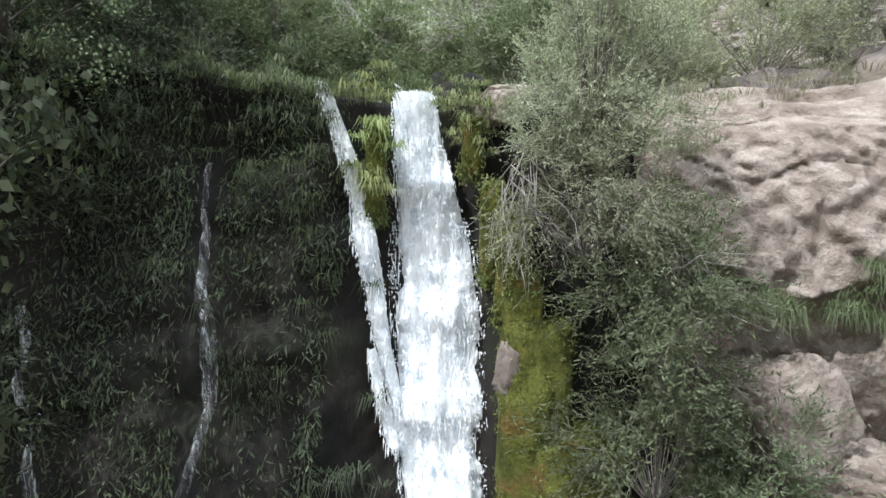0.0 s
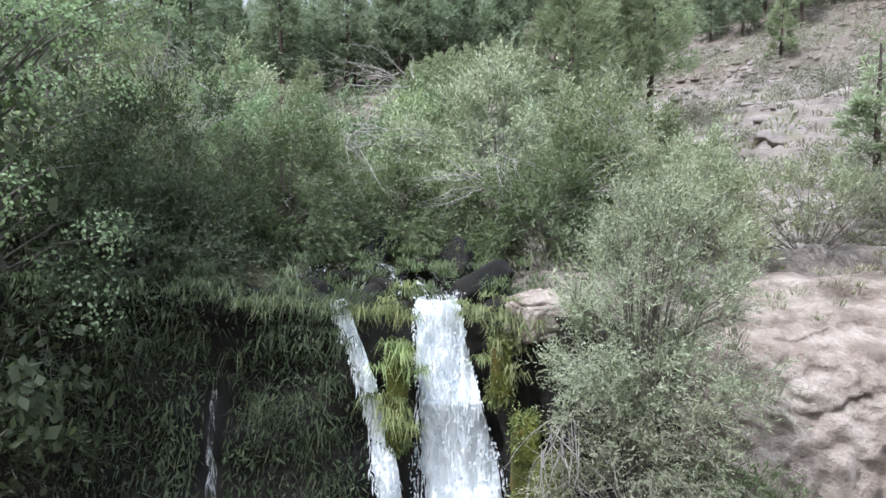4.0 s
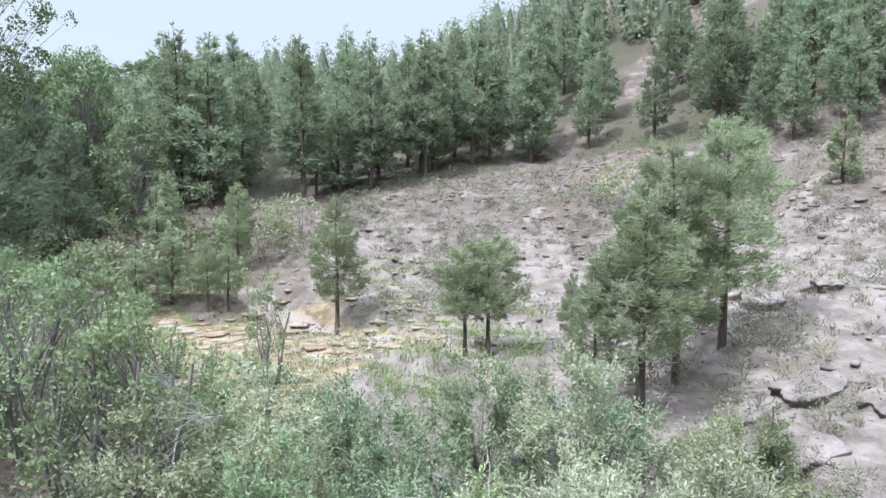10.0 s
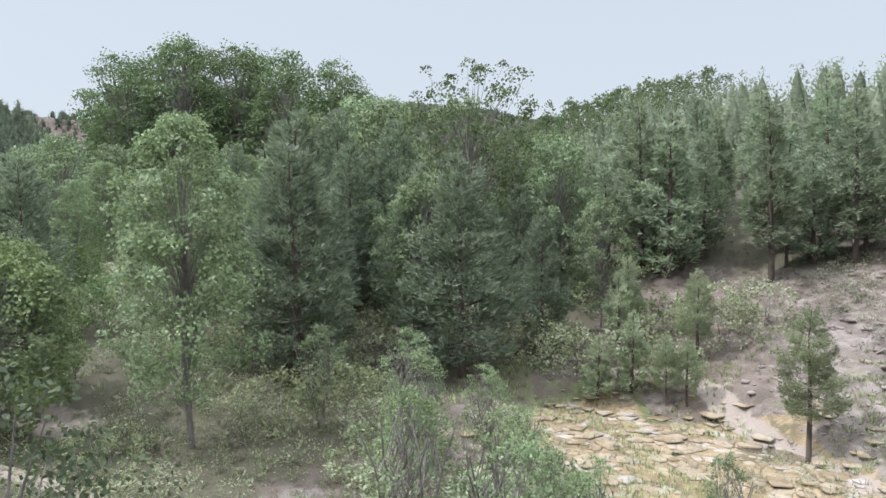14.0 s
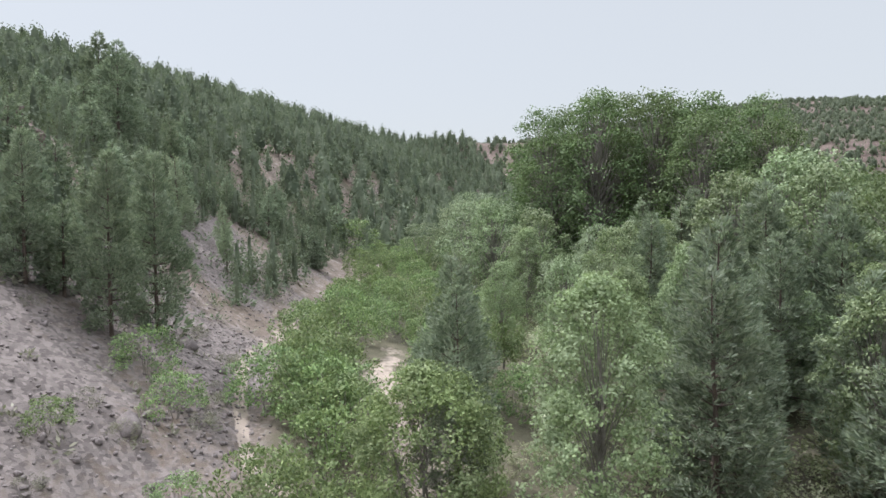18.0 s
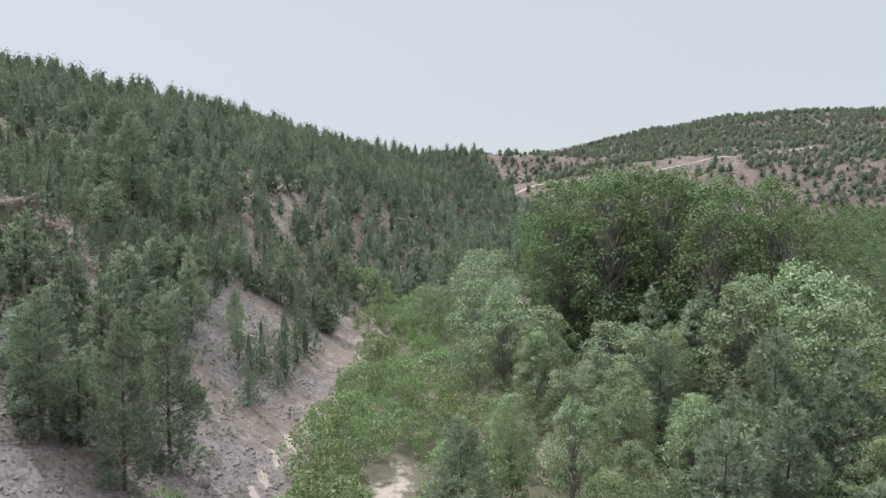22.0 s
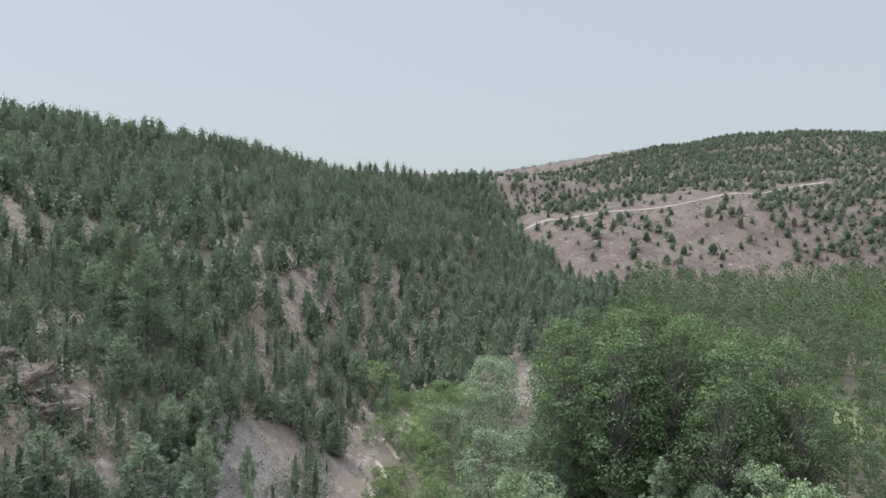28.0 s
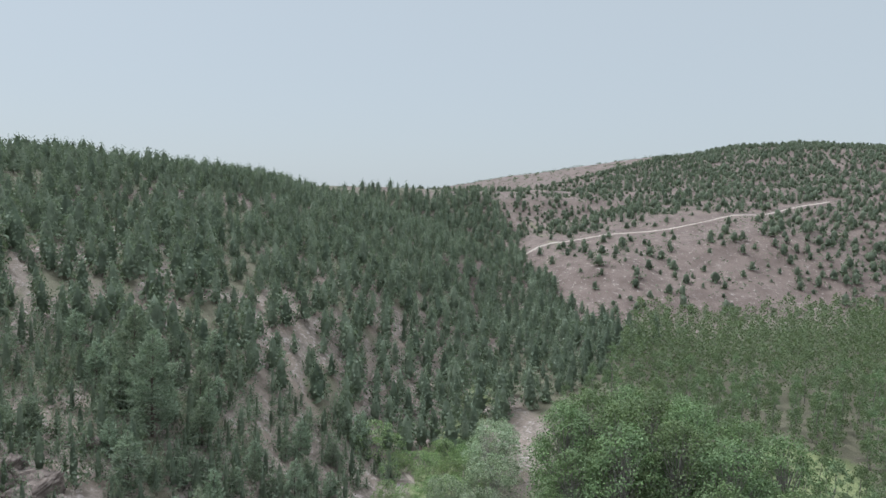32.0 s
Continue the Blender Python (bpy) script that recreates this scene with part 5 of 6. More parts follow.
# shade_tree and its copies: added left of the view to shade the gorge
shade_tree = leafy("alder_tree", "tall dark alder added beside the view to shade the gorge", "alder tree", "trees in the gorge", (-10.6, 7.2), 420, SHADE_LEAF, h=10.5, r=3.0, base=0.12, clumps=90, per=70, length=0.16, width=0.11, shape=OVAL, spread=0.8, trunk=0.014)
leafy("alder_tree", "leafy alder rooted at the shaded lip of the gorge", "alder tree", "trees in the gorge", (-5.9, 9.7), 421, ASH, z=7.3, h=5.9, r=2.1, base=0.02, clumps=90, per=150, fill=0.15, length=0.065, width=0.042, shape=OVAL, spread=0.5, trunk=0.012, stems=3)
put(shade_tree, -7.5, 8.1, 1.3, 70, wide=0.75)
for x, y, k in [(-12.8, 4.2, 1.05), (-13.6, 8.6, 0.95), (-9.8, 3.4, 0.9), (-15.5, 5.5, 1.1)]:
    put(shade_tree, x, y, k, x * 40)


def dead_branches(at, n, length, seed, down, label):
    """Bleached bare stems, each forked and bent."""
    r = np.random.RandomState(seed)
    ob = thing("dead_branch", label, "branch", "dead branches by the falls", at=at)
    for _ in range(n):
        p = r.normal(0, 0.12, 3)
        w = unit(r.normal(0, 0.45, 3) + np.array(down))
        pts = [p]
        for _ in range(5):
            w = unit(w + r.normal(0, 0.22, 3) - [0, 0, 0.05])
            pts.append(pts[-1] + w * length * r.uniform(0.14, 0.24))
        stem = part("stem", Geo().tube(pts, np.linspace(0.009, 0.002, 6), 4).mesh("stem", BLEACHED, True), ob)
        k = r.randint(1, 5)
        part("twig", Geo().tube([pts[k], pts[k] + unit(w + r.normal(0, 0.6, 3)) * length * 0.2, pts[k] + unit(w + r.normal(0, 0.6, 3)) * length * 0.36], [0.005, 0.003, 0.0015], 3).mesh("twig", BLEACHED, True), stem)


BLEACHED = solid_mat("bleached_wood", (0.24, 0.222, 0.198), (0.46, 0.43, 0.39), 9, 0.8, 0.2)
dead_branches((0.95, 8.9, 6.4), 22, 1.5, 701, (0.0, -0.15, -0.9), "bundle of bleached dead stems hanging beside the falls")
dead_branches((2.7, 8.3, 5.4), 16, 1.3, 702, (0.45, -0.2, -0.7), "bare grey stems drooping over the undergrowth")
dead_branches((-5.6, 9.3, 7.2), 14, 1.2, 704, (0.0, -0.4, -0.7), "tangle of dead roots on the shaded cliff")
dead_branches((-2.6, 13.6, 9.2), 12, 1.5, 705, (0.3, -0.7, -0.3), "bleached branches leaning over the stream")
dead_branches((0.8, 14.0, 9.6), 12, 1.6, 706, (-0.2, -0.7, -0.3), "bleached branches leaning over the stream")
for i, (x, y, z) in enumerate([(-2.2, 14.2, 10.0), (0.3, 13.9, 9.3), (1.8, 13.6, 8.9), (-4.6, 14.6, 10.6), (-8.2, 19.6, 12.2), (-1.2, 15.0, 11.2), (2.6, 15.4, 10.6), (-6.4, 17.6, 12.0)]):
    dead_branches((x, y, z), 16, 1.8, 710 + i, ((-1) ** i * 0.7, -0.45, 0.1), "bleached bare twigs lying over the thicket")
# ---- trees ----
rng = np.random.RandomState(5)
# young pines on the ledges and by the footpath: x, y, height
first = pine(6.9, 1.75, 0.26, 3200, 6, 0.20, 0.027, 201, (-7.6, 39.0), "young green pine standing by the footpath", "pines on the ledges", PINE_LIGHT)
for x, y, h, w in [(3.7, 24.4, 7.2, 1.15), (2.6, 25.6, 4.8, 0.8), (2.55, 29.6, 3.4, 0.8), (-14.9, 41.3, 4.0, 1.0), (-13.9, 41.6, 3.7, 1.1), (-14.6, 45.6, 5.4, 1.0), (-19.0, 46.0, 5.8, 0.9)]:
    put(first, x, y, h / 6.9, rng.rand() * 360, wide=w)
second = pine(4.3, 1.5, 0.34, 2200, 6, 0.19, 0.026, 202, (-1.3, 30.8), "small pine with a rounded crown on bare rock", "pines on the ledges", PINE_LIGHT, 0.45)
put(second, -0.45, 30.5, 1.07, 100)
third = pine(7.8, 2.15, 0.24, 4500, 6, 0.22, 0.029, 203, (5.4, 26.6), "broad dense olive-green pine on the rock terrace", "pines on the ledges", PINE_LIGHT, 0.5)
put(third, 7.2, 27.6, 0.98, 60, wide=1.05)
fourth = pine(3.0, 0.72, 0.06, 500, 6, 0.2, 0.032, 204, (5.6, 20.0), "small young pine on the limestone terrace", "pines on the ledges", PINE_LIGHT)
for x, y, h in [(7.4, 13.8, 3.2), (19.2, 43.0, 4.0), (-18.2, 39.9, 3.6), (0.2, 26.6, 0.9)]:
    put(fourth, x, y, h / 3.0, rng.rand() * 360, wide=1.2)
# tall dark pines of the stream bank
tall = pine(12.9, 4.1, 0.06, 2700, 5, 0.46, 0.095, 205, (-25.3, 37.0), "tall dark pine with wide layered boughs", "pines by the stream", PINE, 0.7, 0.45, 0.5)
for x, y, h, w in [(-30.5, 29.3, 12.8, 0.95), (-33.9, 32.5, 15.0, 0.9), (-38.0, 18.9, 11.4, 0.85), (-48.4, 22.8, 11.0, 0.95), (-55.8, 0.9, 12.6, 0.72), (-61.0, 3.6, 13.6, 0.75), (-57.8, -4.4, 10.5, 0.8), (-66, 58, 14, 0.9), (-45, 47, 16, 0.85), (-41, 50, 15.5, 0.8), (-119, -2.9, 16.5, 0.95), (-126, -6, 17, 0.8), (-89.6, 51.5, 12.5, 0.7), (-31, 40, 12, 0.85), (-24, 44, 9, 0.8), (-37, 36, 12.5, 0.8), (-40, 43, 13, 0.85), (-28, 48, 10.5, 0.8), (-58, 46, 12.5, 0.8), (-50, 52, 12, 0.8), (-71, 60, 12, 0.8)]:
    put(tall, x, y, h / 12.9, rng.rand() * 360, wide=w)
# forest pines that can be told apart: behind the clearing
mid_a = pine(11.6, 2.75, 0.14, 1250, 5, 0.46, 0.10, 206, (-8.2, 57.5), "tall pine at the edge of the hillside wood", "hillside pines", PINE_HILL, 0.8)
mid_b = pine(12.2, 2.3, 0.2, 1100, 5, 0.46, 0.10, 207, (-12.7, 54.8), "slender pine at the edge of the hillside wood", "hillside pines", PINE_HILL, 0.9)
mid_c = pine(9.0, 2.35, 0.08, 1000, 5, 0.42, 0.095, 208, (1.0, 63.2), "bushy pine of the hillside wood", "hillside pines", PINE_HILL, 0.95)
for x, y, h in [(-12.2, 57.0, 7.4), (-21.8, 55.4, 12.6), (-19.5, 54.6, 12.8), (-4.2, 59.4, 11.4), (4.5, 62.9, 8.8), (23.1, 48.6, 7.0), (20.0, 50.5, 6.4), (18.5, 52.4, 5.6), (-3.6, 61.5, 10.5), (-88.6, 10.3, 6.6), (-89.5, 5.2, 10.0), (-96.6, 10.4, 6.4), (-101, 4, 7.5), (-30.0, 58, 11), (-35, 55, 10), (-27, 50, 10)]:
    k = (mid_a, mid_b, mid_c)[rng.randint(3)]
    put(k, x, y, h / {mid_a: 11.6, mid_b: 12.2, mid_c: 9.0}[k], rng.rand() * 360)


north = scatter(4500, -56, 75, 40, 118, north_wood, 2.9, 301)[:430]
north = north[np.argsort(north[:, 1] - wood_edge(north[:, 0]))]
for x, y in north[:110]:
    k = (mid_a, mid_b, mid_c, mid_a)[rng.randint(4)]
    put(k, x, y, rng.uniform(0.6, 1.05), rng.rand() * 360)


def south_front(x, y):
    d = foot(x) - y
    bare = np.min([line_distance(x, y, pts) - w for pts, w in BARE], 0)
    return step(-1, 2, bare) * step(3, 9, d) * step(75, 50, d) * (0.45 + 0.5 * vn(x, y, 16, 62)) * (1 - 0.85 * step(0.25, 0.5, vn(x, y, 13, 63)))


slope_pine = pine(7.0, 2.2, 0.04, 820, 4, 0.44, 0.12, 209, (-78, 2), "conical young pine on the stony slope", "pines on the southern slope", PINE, 0.85)
for x, y in scatter(2600, -150, -58, -45, 40, south_front, 2.9, 302)[:95]:
    put(slope_pine, x, y, rng.uniform(0.45, 1.25), rng.rand() * 360, wide=rng.uniform(0.9, 1.2))


# the wood that covers the hills farther off
def wood_of(name, label, places, sizes, tufts, blades, seed, mat, kinds=5, length=1.5, width=0.85, slim=0.34, point=0.52, core=0.5):
    protos = []
    for i in range(kinds):
        if blades:
            w, g = pine_geo(1.0, slim * (0.85 + 0.1 * i), 0.04, tufts, blades, length * 0.11, width * 0.11, seed + i, 0.8, 4, 0.9, 0.35)
        else:
            w, g = far_pine_geo(slim * (0.8 + 0.1 * i), tufts, length, width, seed + i, point, core)
        protos.append((np.concatenate(g.v), np.concatenate(g.f), w.v[0], w.f[0]))
    r = np.random.RandomState(seed)
    crown, trunks = Geo(), Geo()
    for (x, y), z, s in zip(places, height(*np.array(places).T), sizes):
        v, f, tv, tf = protos[r.randint(kinds)]
        a = r.rand() * 6.283
        m = np.array([[math.cos(a), math.sin(a), 0], [-math.sin(a), math.cos(a), 0], [0, 0, 1]]) * s
        o = np.array([x, y, z - 0.1])
        crown.add(v @ m + o, f)
        trunks.add(tv @ m + o, tf)
    ob = thing(name, label, "trees", kind="stuff")
    part("crowns", crown.mesh("crowns", mat), ob)
    part("trunks", trunks.mesh("trunks", BARK), ob)


wood_of("pine_forest", "tall pines of the hillside wood behind its edge", north[110:], 6.5 + 4.5 * np.random.RandomState(6).rand(len(north) - 110), 420, 0, 350, PINE_HILL, length=0.075, width=0.036, slim=0.24)


def near_slope(x, y):
    return (x > -150) & (foot(x) - y < 70)


pts = scatter(26000, -450, -60, -150, 200, lambda x, y: south_wood(x, y) * np.where(near_slope(x, y), 0.0, 1.0), 3.9, 303)[:3900]
wood_of("pine_forest", "dense dark pine wood covering the southern hill", pts, 5.5 + 6.5 * np.random.RandomState(1).rand(len(pts)) ** 1.3, 170, 0, 310, PINE_FAR, length=0.11, width=0.075, slim=0.29)
pts = scatter(8000, -150, -62, -80, 40, lambda x, y: south_wood(x, y) * 0.75 * near_slope(x, y) * step(3, 5.5, line_distance(x, y, BARE[4][0])), 2.3, 308)[:1050]
wood_of("pine_forest", "young pines scattered up the stony slope", pts, 2.4 + 5.4 * np.random.RandomState(3).rand(len(pts)), 330, 0, 340, PINE_FAR, length=0.09, width=0.045, slim=0.32, core=0.25)


def west_wood(x, y):
    e = -226 - x + 0.12 * (y - 215)
    right = step(272, 302, y + 0.25 * (x + 276) + 16 * vn(x, y, 30, 65))
    above = step(-362, -395, x + 0.05 * (y - 250) + 22 * vn(x, y, 40, 66)) * (0.12 + 0.8 * step(-0.25, 0.3, vn(x, y, 42, 68)))
    dense = np.maximum(right * 0.8, above * step(250, 330, y - 0.25 * np.clip(-450 - x, 0, 400) + 25 * vn(x, y, 30, 70) + 200 * step(-450, -430, x)))
    clumps = 0.035 + 0.2 * step(0.35, 0.7, vn(x, y, 15, 69))
    return np.maximum(dense, clumps) * step(0, 8, e) * step(128, 143, y + 0.12 * (x + 226)) * step(5, 9, line_distance(x, y, HILL_TRACK))


pts = scatter(60000, -660, -222, 125, 640, west_wood, 4.4, 304)[:9800]
wood_of("pine_forest", "scattered pines and scrub on the bare western hill", pts, 2.0 + 4.6 * np.random.RandomState(2).rand(len(pts)) ** 1.3, 32, 0, 330, DARK_SCRUB, length=0.27, width=0.2, slim=0.55, point=0.3)


# ---- broadleaved trees ----
GROVE = "poplar grove"
pop = leafy("poplar_tree", "tall dark green poplar in a dense domed grove", "poplar tree", GROVE, (-93.5, 63), 401, POPLAR, h=26.0, r=6.4, base=0.08, clumps=170, per=64, length=0.36, width=0.28, shape=OVAL, spread=2.0, trunk=0.012)
for x, y, h in [(-99, 57, 24.5), (-87, 59, 26), (-85, 67, 26), (-97, 70, 27), (-90, 73, 26.5), (-103, 64, 25), (-80, 71, 25.5), (-91, 54, 21), (-106, 72, 24), (-100, 80, 24), (-89, 82, 24), (-79, 80, 25.5), (-111, 64, 21), (-75, 66, 22.5), (-72, 76, 22)]:
    put(pop, x, y, h / 26.0, rng.rand() * 360)
pale = leafy("poplar_tree", "pale green poplar with fluttering leaves", "poplar tree", "poplars by the stream", (-58.5, 56.5), 402, POPLAR_PALE, h=16.0, r=4.6, base=0.16, fill=0.3, clumps=110, per=70, length=0.31, width=0.24, shape=OVAL, spread=1.15, trunk=0.012)
for x, y, h, w in [(-68, 66, 15, 1.0), (-52, 60, 18, 0.9), (-47, 55, 17, 0.9), (-62, 47, 11, 0.9), (-40, 57, 18, 0.85), (-57, 62, 18.5, 0.9), (-33.5, 62, 13.0, 0.8), (-45, 40, 11.5, 0.7), (-51, 33, 10.0, 0.7), (-26.5, 51.2, 12.5, 0.75), (-29.5, 55, 12.0, 0.7), (-21.5, 47.5, 8.5, 0.8)]:
    put(pale, x, y, h / 16.0, rng.rand() * 360, wide=w)
ash = leafy("ash_tree", "leafy ash tree with a slim bare trunk", "ash tree", "trees by the stream", (-27.3, 20.8), 403, ASH, h=13.4, r=3.0, base=0.2, clumps=135, per=110, fill=0.12, twig=0.35, length=0.19, width=0.115, shape=OVAL, spread=0.9, trunk=0.012)
for x, y, h, w in [(-37, 27, 11.5, 0.9), (-41, 31.5, 11, 0.9), (-52, 38, 12, 1.0), (-56, 30, 9, 1.0)]:
    put(ash, x, y, h / 13.4, rng.rand() * 360, wide=w)
bare = leafy("poplar_tree", "half-bare poplar with steep thin branches", "poplar tree", "poplars by the stream", (-33.0, 49.0), 404, POPLAR, h=19.3, r=5.6, base=0.3, clumps=150, per=44, length=0.24, width=0.17, shape=([0, 0.5, 0.85, 1], [0.5, 0.9, 1.0, 0.7]), spread=0.85, up=0.8, fill=0.1, trunk=0.010, twig=0.5)
leafy("alder_tree", "rounded light green alder beside the gravel clearing", "alder tree", "trees by the stream", (-34.8, 16.2), 405, ALDER, h=8.0, r=3.9, base=0.04, clumps=230, per=85, fill=0.5, twig=0.4, length=0.19, width=0.12, shape=COLUMN, spread=0.75, trunk=0.012, stems=3)
silver = leafy("willow_tree", "silvery pale willow with billowing foliage", "willow tree", "willows in the valley", (-72, 50.5), 406, WILLOW_PALE, h=10.0, r=4.4, base=0.1, clumps=105, per=64, twig=0.4, length=0.28, width=0.135, shape=DOME, spread=1.1, trunk=0.014, stems=3)
for x, y, h, w in [(-94, 44, 12, 1.0), (-84, 45, 9.5, 1.1), (-82, 38, 7.5, 1.1), (-105, 46, 11, 1.0), (-114, 51, 11, 1.1), (-126, 57, 12, 1.1), (-77, 44, 8, 1.0), (-65, 41, 7.5, 1.0), (-118, 44, 8, 1.1), (-134, 60, 11, 1.0), (-96, 52, 11, 1.0)]:
    put(silver, x, y, h / 10.0, rng.rand() * 360, wide=w)
sage = leafy("ash_sapling", "pale green ash saplings by the tufa pool", "young tree", "saplings by the pool", (-9.6, 19.2), 407, ASH, h=6.4, r=1.6, base=0.2, clumps=46, per=48, length=0.14, width=0.065, shape=COLUMN, spread=0.42, up=0.7, stems=5, trunk=0.008)
for x, y, h, w in [(-11.2, 20.6, 6.0, 1.0), (-8.2, 18.0, 5.6, 1.1), (-13.0, 22.0, 5.8, 1.0), (-10.4, 23.0, 4.6, 1.0), (-15.4, 20.5, 6.2, 1.1), (-17.5, 23, 4.6, 1.2), (-19.5, 26, 4.6, 1.2), (-12.0, 15.5, 5.4, 1.3), (-22.5, 29.0, 4.2, 1.2), (-15.2, 26.9, 3.6, 1.1), (-13.4, 25.4, 3.4, 1.2), (-17.2, 27.8, 3.8, 1.1), (-11.4, 24.4, 3.2, 1.2), (-19.0, 30.0, 3.2, 1.2), (-7.6, 26.0, 4.4, 0.8), (-24.5, 25.4, 4.6, 1.1)]:
    put(sage, x, y, h / 6.4, rng.rand() * 360, wide=w)
osier = leafy("osier_bush", "bright green rounded osier bush on the valley floor", "bush", "osier thicket", (-60.5, 16.0), 408, OSIER, h=4.4, r=2.6, base=0.05, clumps=52, per=40, length=0.27, width=0.13, shape=DOME, spread=0.7, up=0.9, stems=6, trunk=0.008, boughs=False)
put(osier, -148, 38.6, 1.5, 20, wide=1.5)


def thicket(x, y):
    d = y - foot(x)
    return step(0.5, 3.0, d) * step(24, 15, d + 0.02 * (x + 50)) * step(1.3, 2.0, line_distance(x, y, VALLEY_PATH)) * step(2.4, 3.4, line_distance(x, y, CLEARING))


for x, y in scatter(900, -150, -44, 6, 70, thicket, 3.1, 305)[:105]:
    put(osier, x, y, rng.uniform(0.6, 1.1), rng.rand() * 360, wide=rng.uniform(0.9, 1.25))


plantation = leafy("poplar_tree", "slim young poplar in the valley plantation", "poplar tree", "poplar plantation", (-110, 98), 409, PLANTATION, h=13.0, r=1.5, base=0.1, clumps=40, per=24, length=0.44, width=0.22, shape=COLUMN, spread=0.7, up=0.9, trunk=0.01, boughs=False)
stand = scatter(8000, -222, -70, 82, 265, lambda x, y: step(0, 5, y - np.interp(x, [-222, -175, -150, -110, -80], [152, 112, 80, 86, 86])) * step(-224, -212, x - 0.1 * (y - 180)) * (1 - 0.95 * step(17, 12, np.hypot(x + 113, y - 117))) * (1 - 0.9 * step(10, 6, np.hypot((x + 154) / 1.6, y - 166))), 3.5, 306)
order = np.argsort(np.hypot(stand[:, 0] + 90, stand[:, 1] - 95))
for x, y in stand[order][:290]:
    put(plantation, x, y, rng.uniform(0.6, 1.1), rng.rand() * 360, wide=rng.uniform(0.8, 1.2))
far_stand, pg = Geo(), leafy_geo(h=12.0, r=1.7, base=0.1, clumps=24, per=8, length=0.75, width=0.42, seed=411, shape=COLUMN, spread=1.0, trunk=0.01, boughs=False)
pv, pf = np.concatenate(pg[1].v), np.concatenate(pg[1].f)
for x, y in stand[order][290:1300]:
    k, a = rng.uniform(0.75, 1.2), rng.rand() * 6.283
    far_stand.add(pv @ (np.array([[math.cos(a), math.sin(a), 0], [-math.sin(a), math.cos(a), 0], [0, 0, 1]]) * k) + [x, y, float(height(x, y))], pf)
whole("poplar_stand", far_stand.mesh("poplar_stand", PLANTATION), "far rows of young green poplars on the valley floor", "trees", kind="stuff")

# bramble and sloe bushes that fill the ground between the trees
shrub = leafy("bramble_bush", "tangled grey-green shrub among the stream-side trees", "bush", "undergrowth bushes", (-15.0, 24.5), 410, WILLOW, h=2.2, r=1.6, base=0.03, clumps=46, per=20, length=0.2, width=0.09, shape=DOME, spread=0.5, up=0.5, stems=4, trunk=0.008, boughs=False)

shrub_b = leafy("bramble_bush", "dense green bramble bush among the stream-side trees", "bush", "undergrowth bushes", (-18.0, 27.5), 412, THICKET, h=1.9, r=1.7, base=0.03, clumps=40, per=22, length=0.16, width=0.1, shape=DOME, spread=0.5, up=0.6, stems=4, trunk=0.008, boughs=False)


def bank(x, y):
    a = step(-5.5, -8, x - 0.2 * (y - 20)) * step(-31, -28, x) * step(11, 14, y) * step(33, 29, y)
    b = step(-17, -20, x) * step(-62, -55, x) * step(14, 20, y) * step(66, 58, y) * 0.7
    c = step(-40, -45, x) * step(-120, -110, x) * step(30, 36, y) * step(85, 75, y)
    return np.maximum(np.maximum(a, b), c) * step(2.4, 3.4, line_distance(x, y, CLEARING)) * step(9.5, 11, np.hypot((x + 12) / 1.3, y - 35.5))


for x, y in scatter(3000, -118, -5, 10, 85, bank, 1.7, 307)[:300]:
    put((shrub, shrub_b)[rng.randint(2)], x, y, rng.uniform(0.5, 1.25), rng.rand() * 360, wide=rng.uniform(0.9, 1.5))

for x, y, k in [(-14.2, 28.0, 0.6), (-16.4, 29.4, 0.7), (-9.2, 26.6, 0.6), (-10.8, 27.6, 0.5), (-7.0, 28.6, 0.5), (-18.4, 31.4, 0.7), (-15.6, 43.6, 1.0), (-17.6, 42.2, 1.2), (-13.6, 47.0, 1.1), (-16.8, 46.2, 1.3), (-12.0, 49.0, 1.2), (-20.4, 41.0, 1.2), (-10.4, 46.6, 0.7)]:
    put((shrub_b, shrub)[rng.randint(2)], x, y, k, rng.rand() * 360, wide=1.1)
put(shrub_b, -14.6, 49.6, 1.25, 40, wide=1.1)
put(shrub_b, -18.0, 47.5, 1.3, 130, wide=1.1)
put(fourth, -16.8, 41.2, 1.5, 70, wide=1.1)
put(fourth, -18.9, 44.4, 1.7, 200, wide=1.1)

dry_shrub = leafy("dry_shrub", "dry grey-brown shrub on stony ground", "bush", "dry shrubs", (8.6, 17.5), 413, HEATH, wood_mat=TWIG, h=1.0, r=0.75, base=0.03, clumps=26, per=40, length=0.11, width=0.028, shape=DOME, spread=0.26, up=0.6, stems=5, trunk=0.008, boughs=False)
for x, y in np.concatenate([scatter(400, 3.5, 26, 13.5, 52, lambda x, y: 0.9 * step(1, 2, line_distance(x, y, FOOTPATH)) * step(2.0, 3.2, x - 0.1 * (y - 14)), 1.7, 320)[:60], scatter(300, -10, 10, 36, 56, lambda x, y: 0.9 * step(1, 2, line_distance(x, y, FOOTPATH)) + 0 * x, 1.9, 321)[:34], scatter(300, -66, -38, -12, 9, lambda x, y: step(-1, 1, foot(x) - y), 2.2, 322)[:26]]):
    put(dry_shrub, x, y, rng.uniform(0.45, 1.25), rng.rand() * 360, wide=rng.uniform(0.9, 1.4))
put(shrub_b, 9.4, 47.2, 1.3, 210, wide=1.2)  # the round green bush on the stony slope

# the wall of trees on the far bank
def far_bank(x, y):
    return step(-29, -32, x) * step(-80, -74, x) * step(37, 41, y) * step(80, 70, y) * step(13, 15, np.hypot(x + 92, y - 64)) * step(5, 7, np.hypot(x + 72, y - 50))


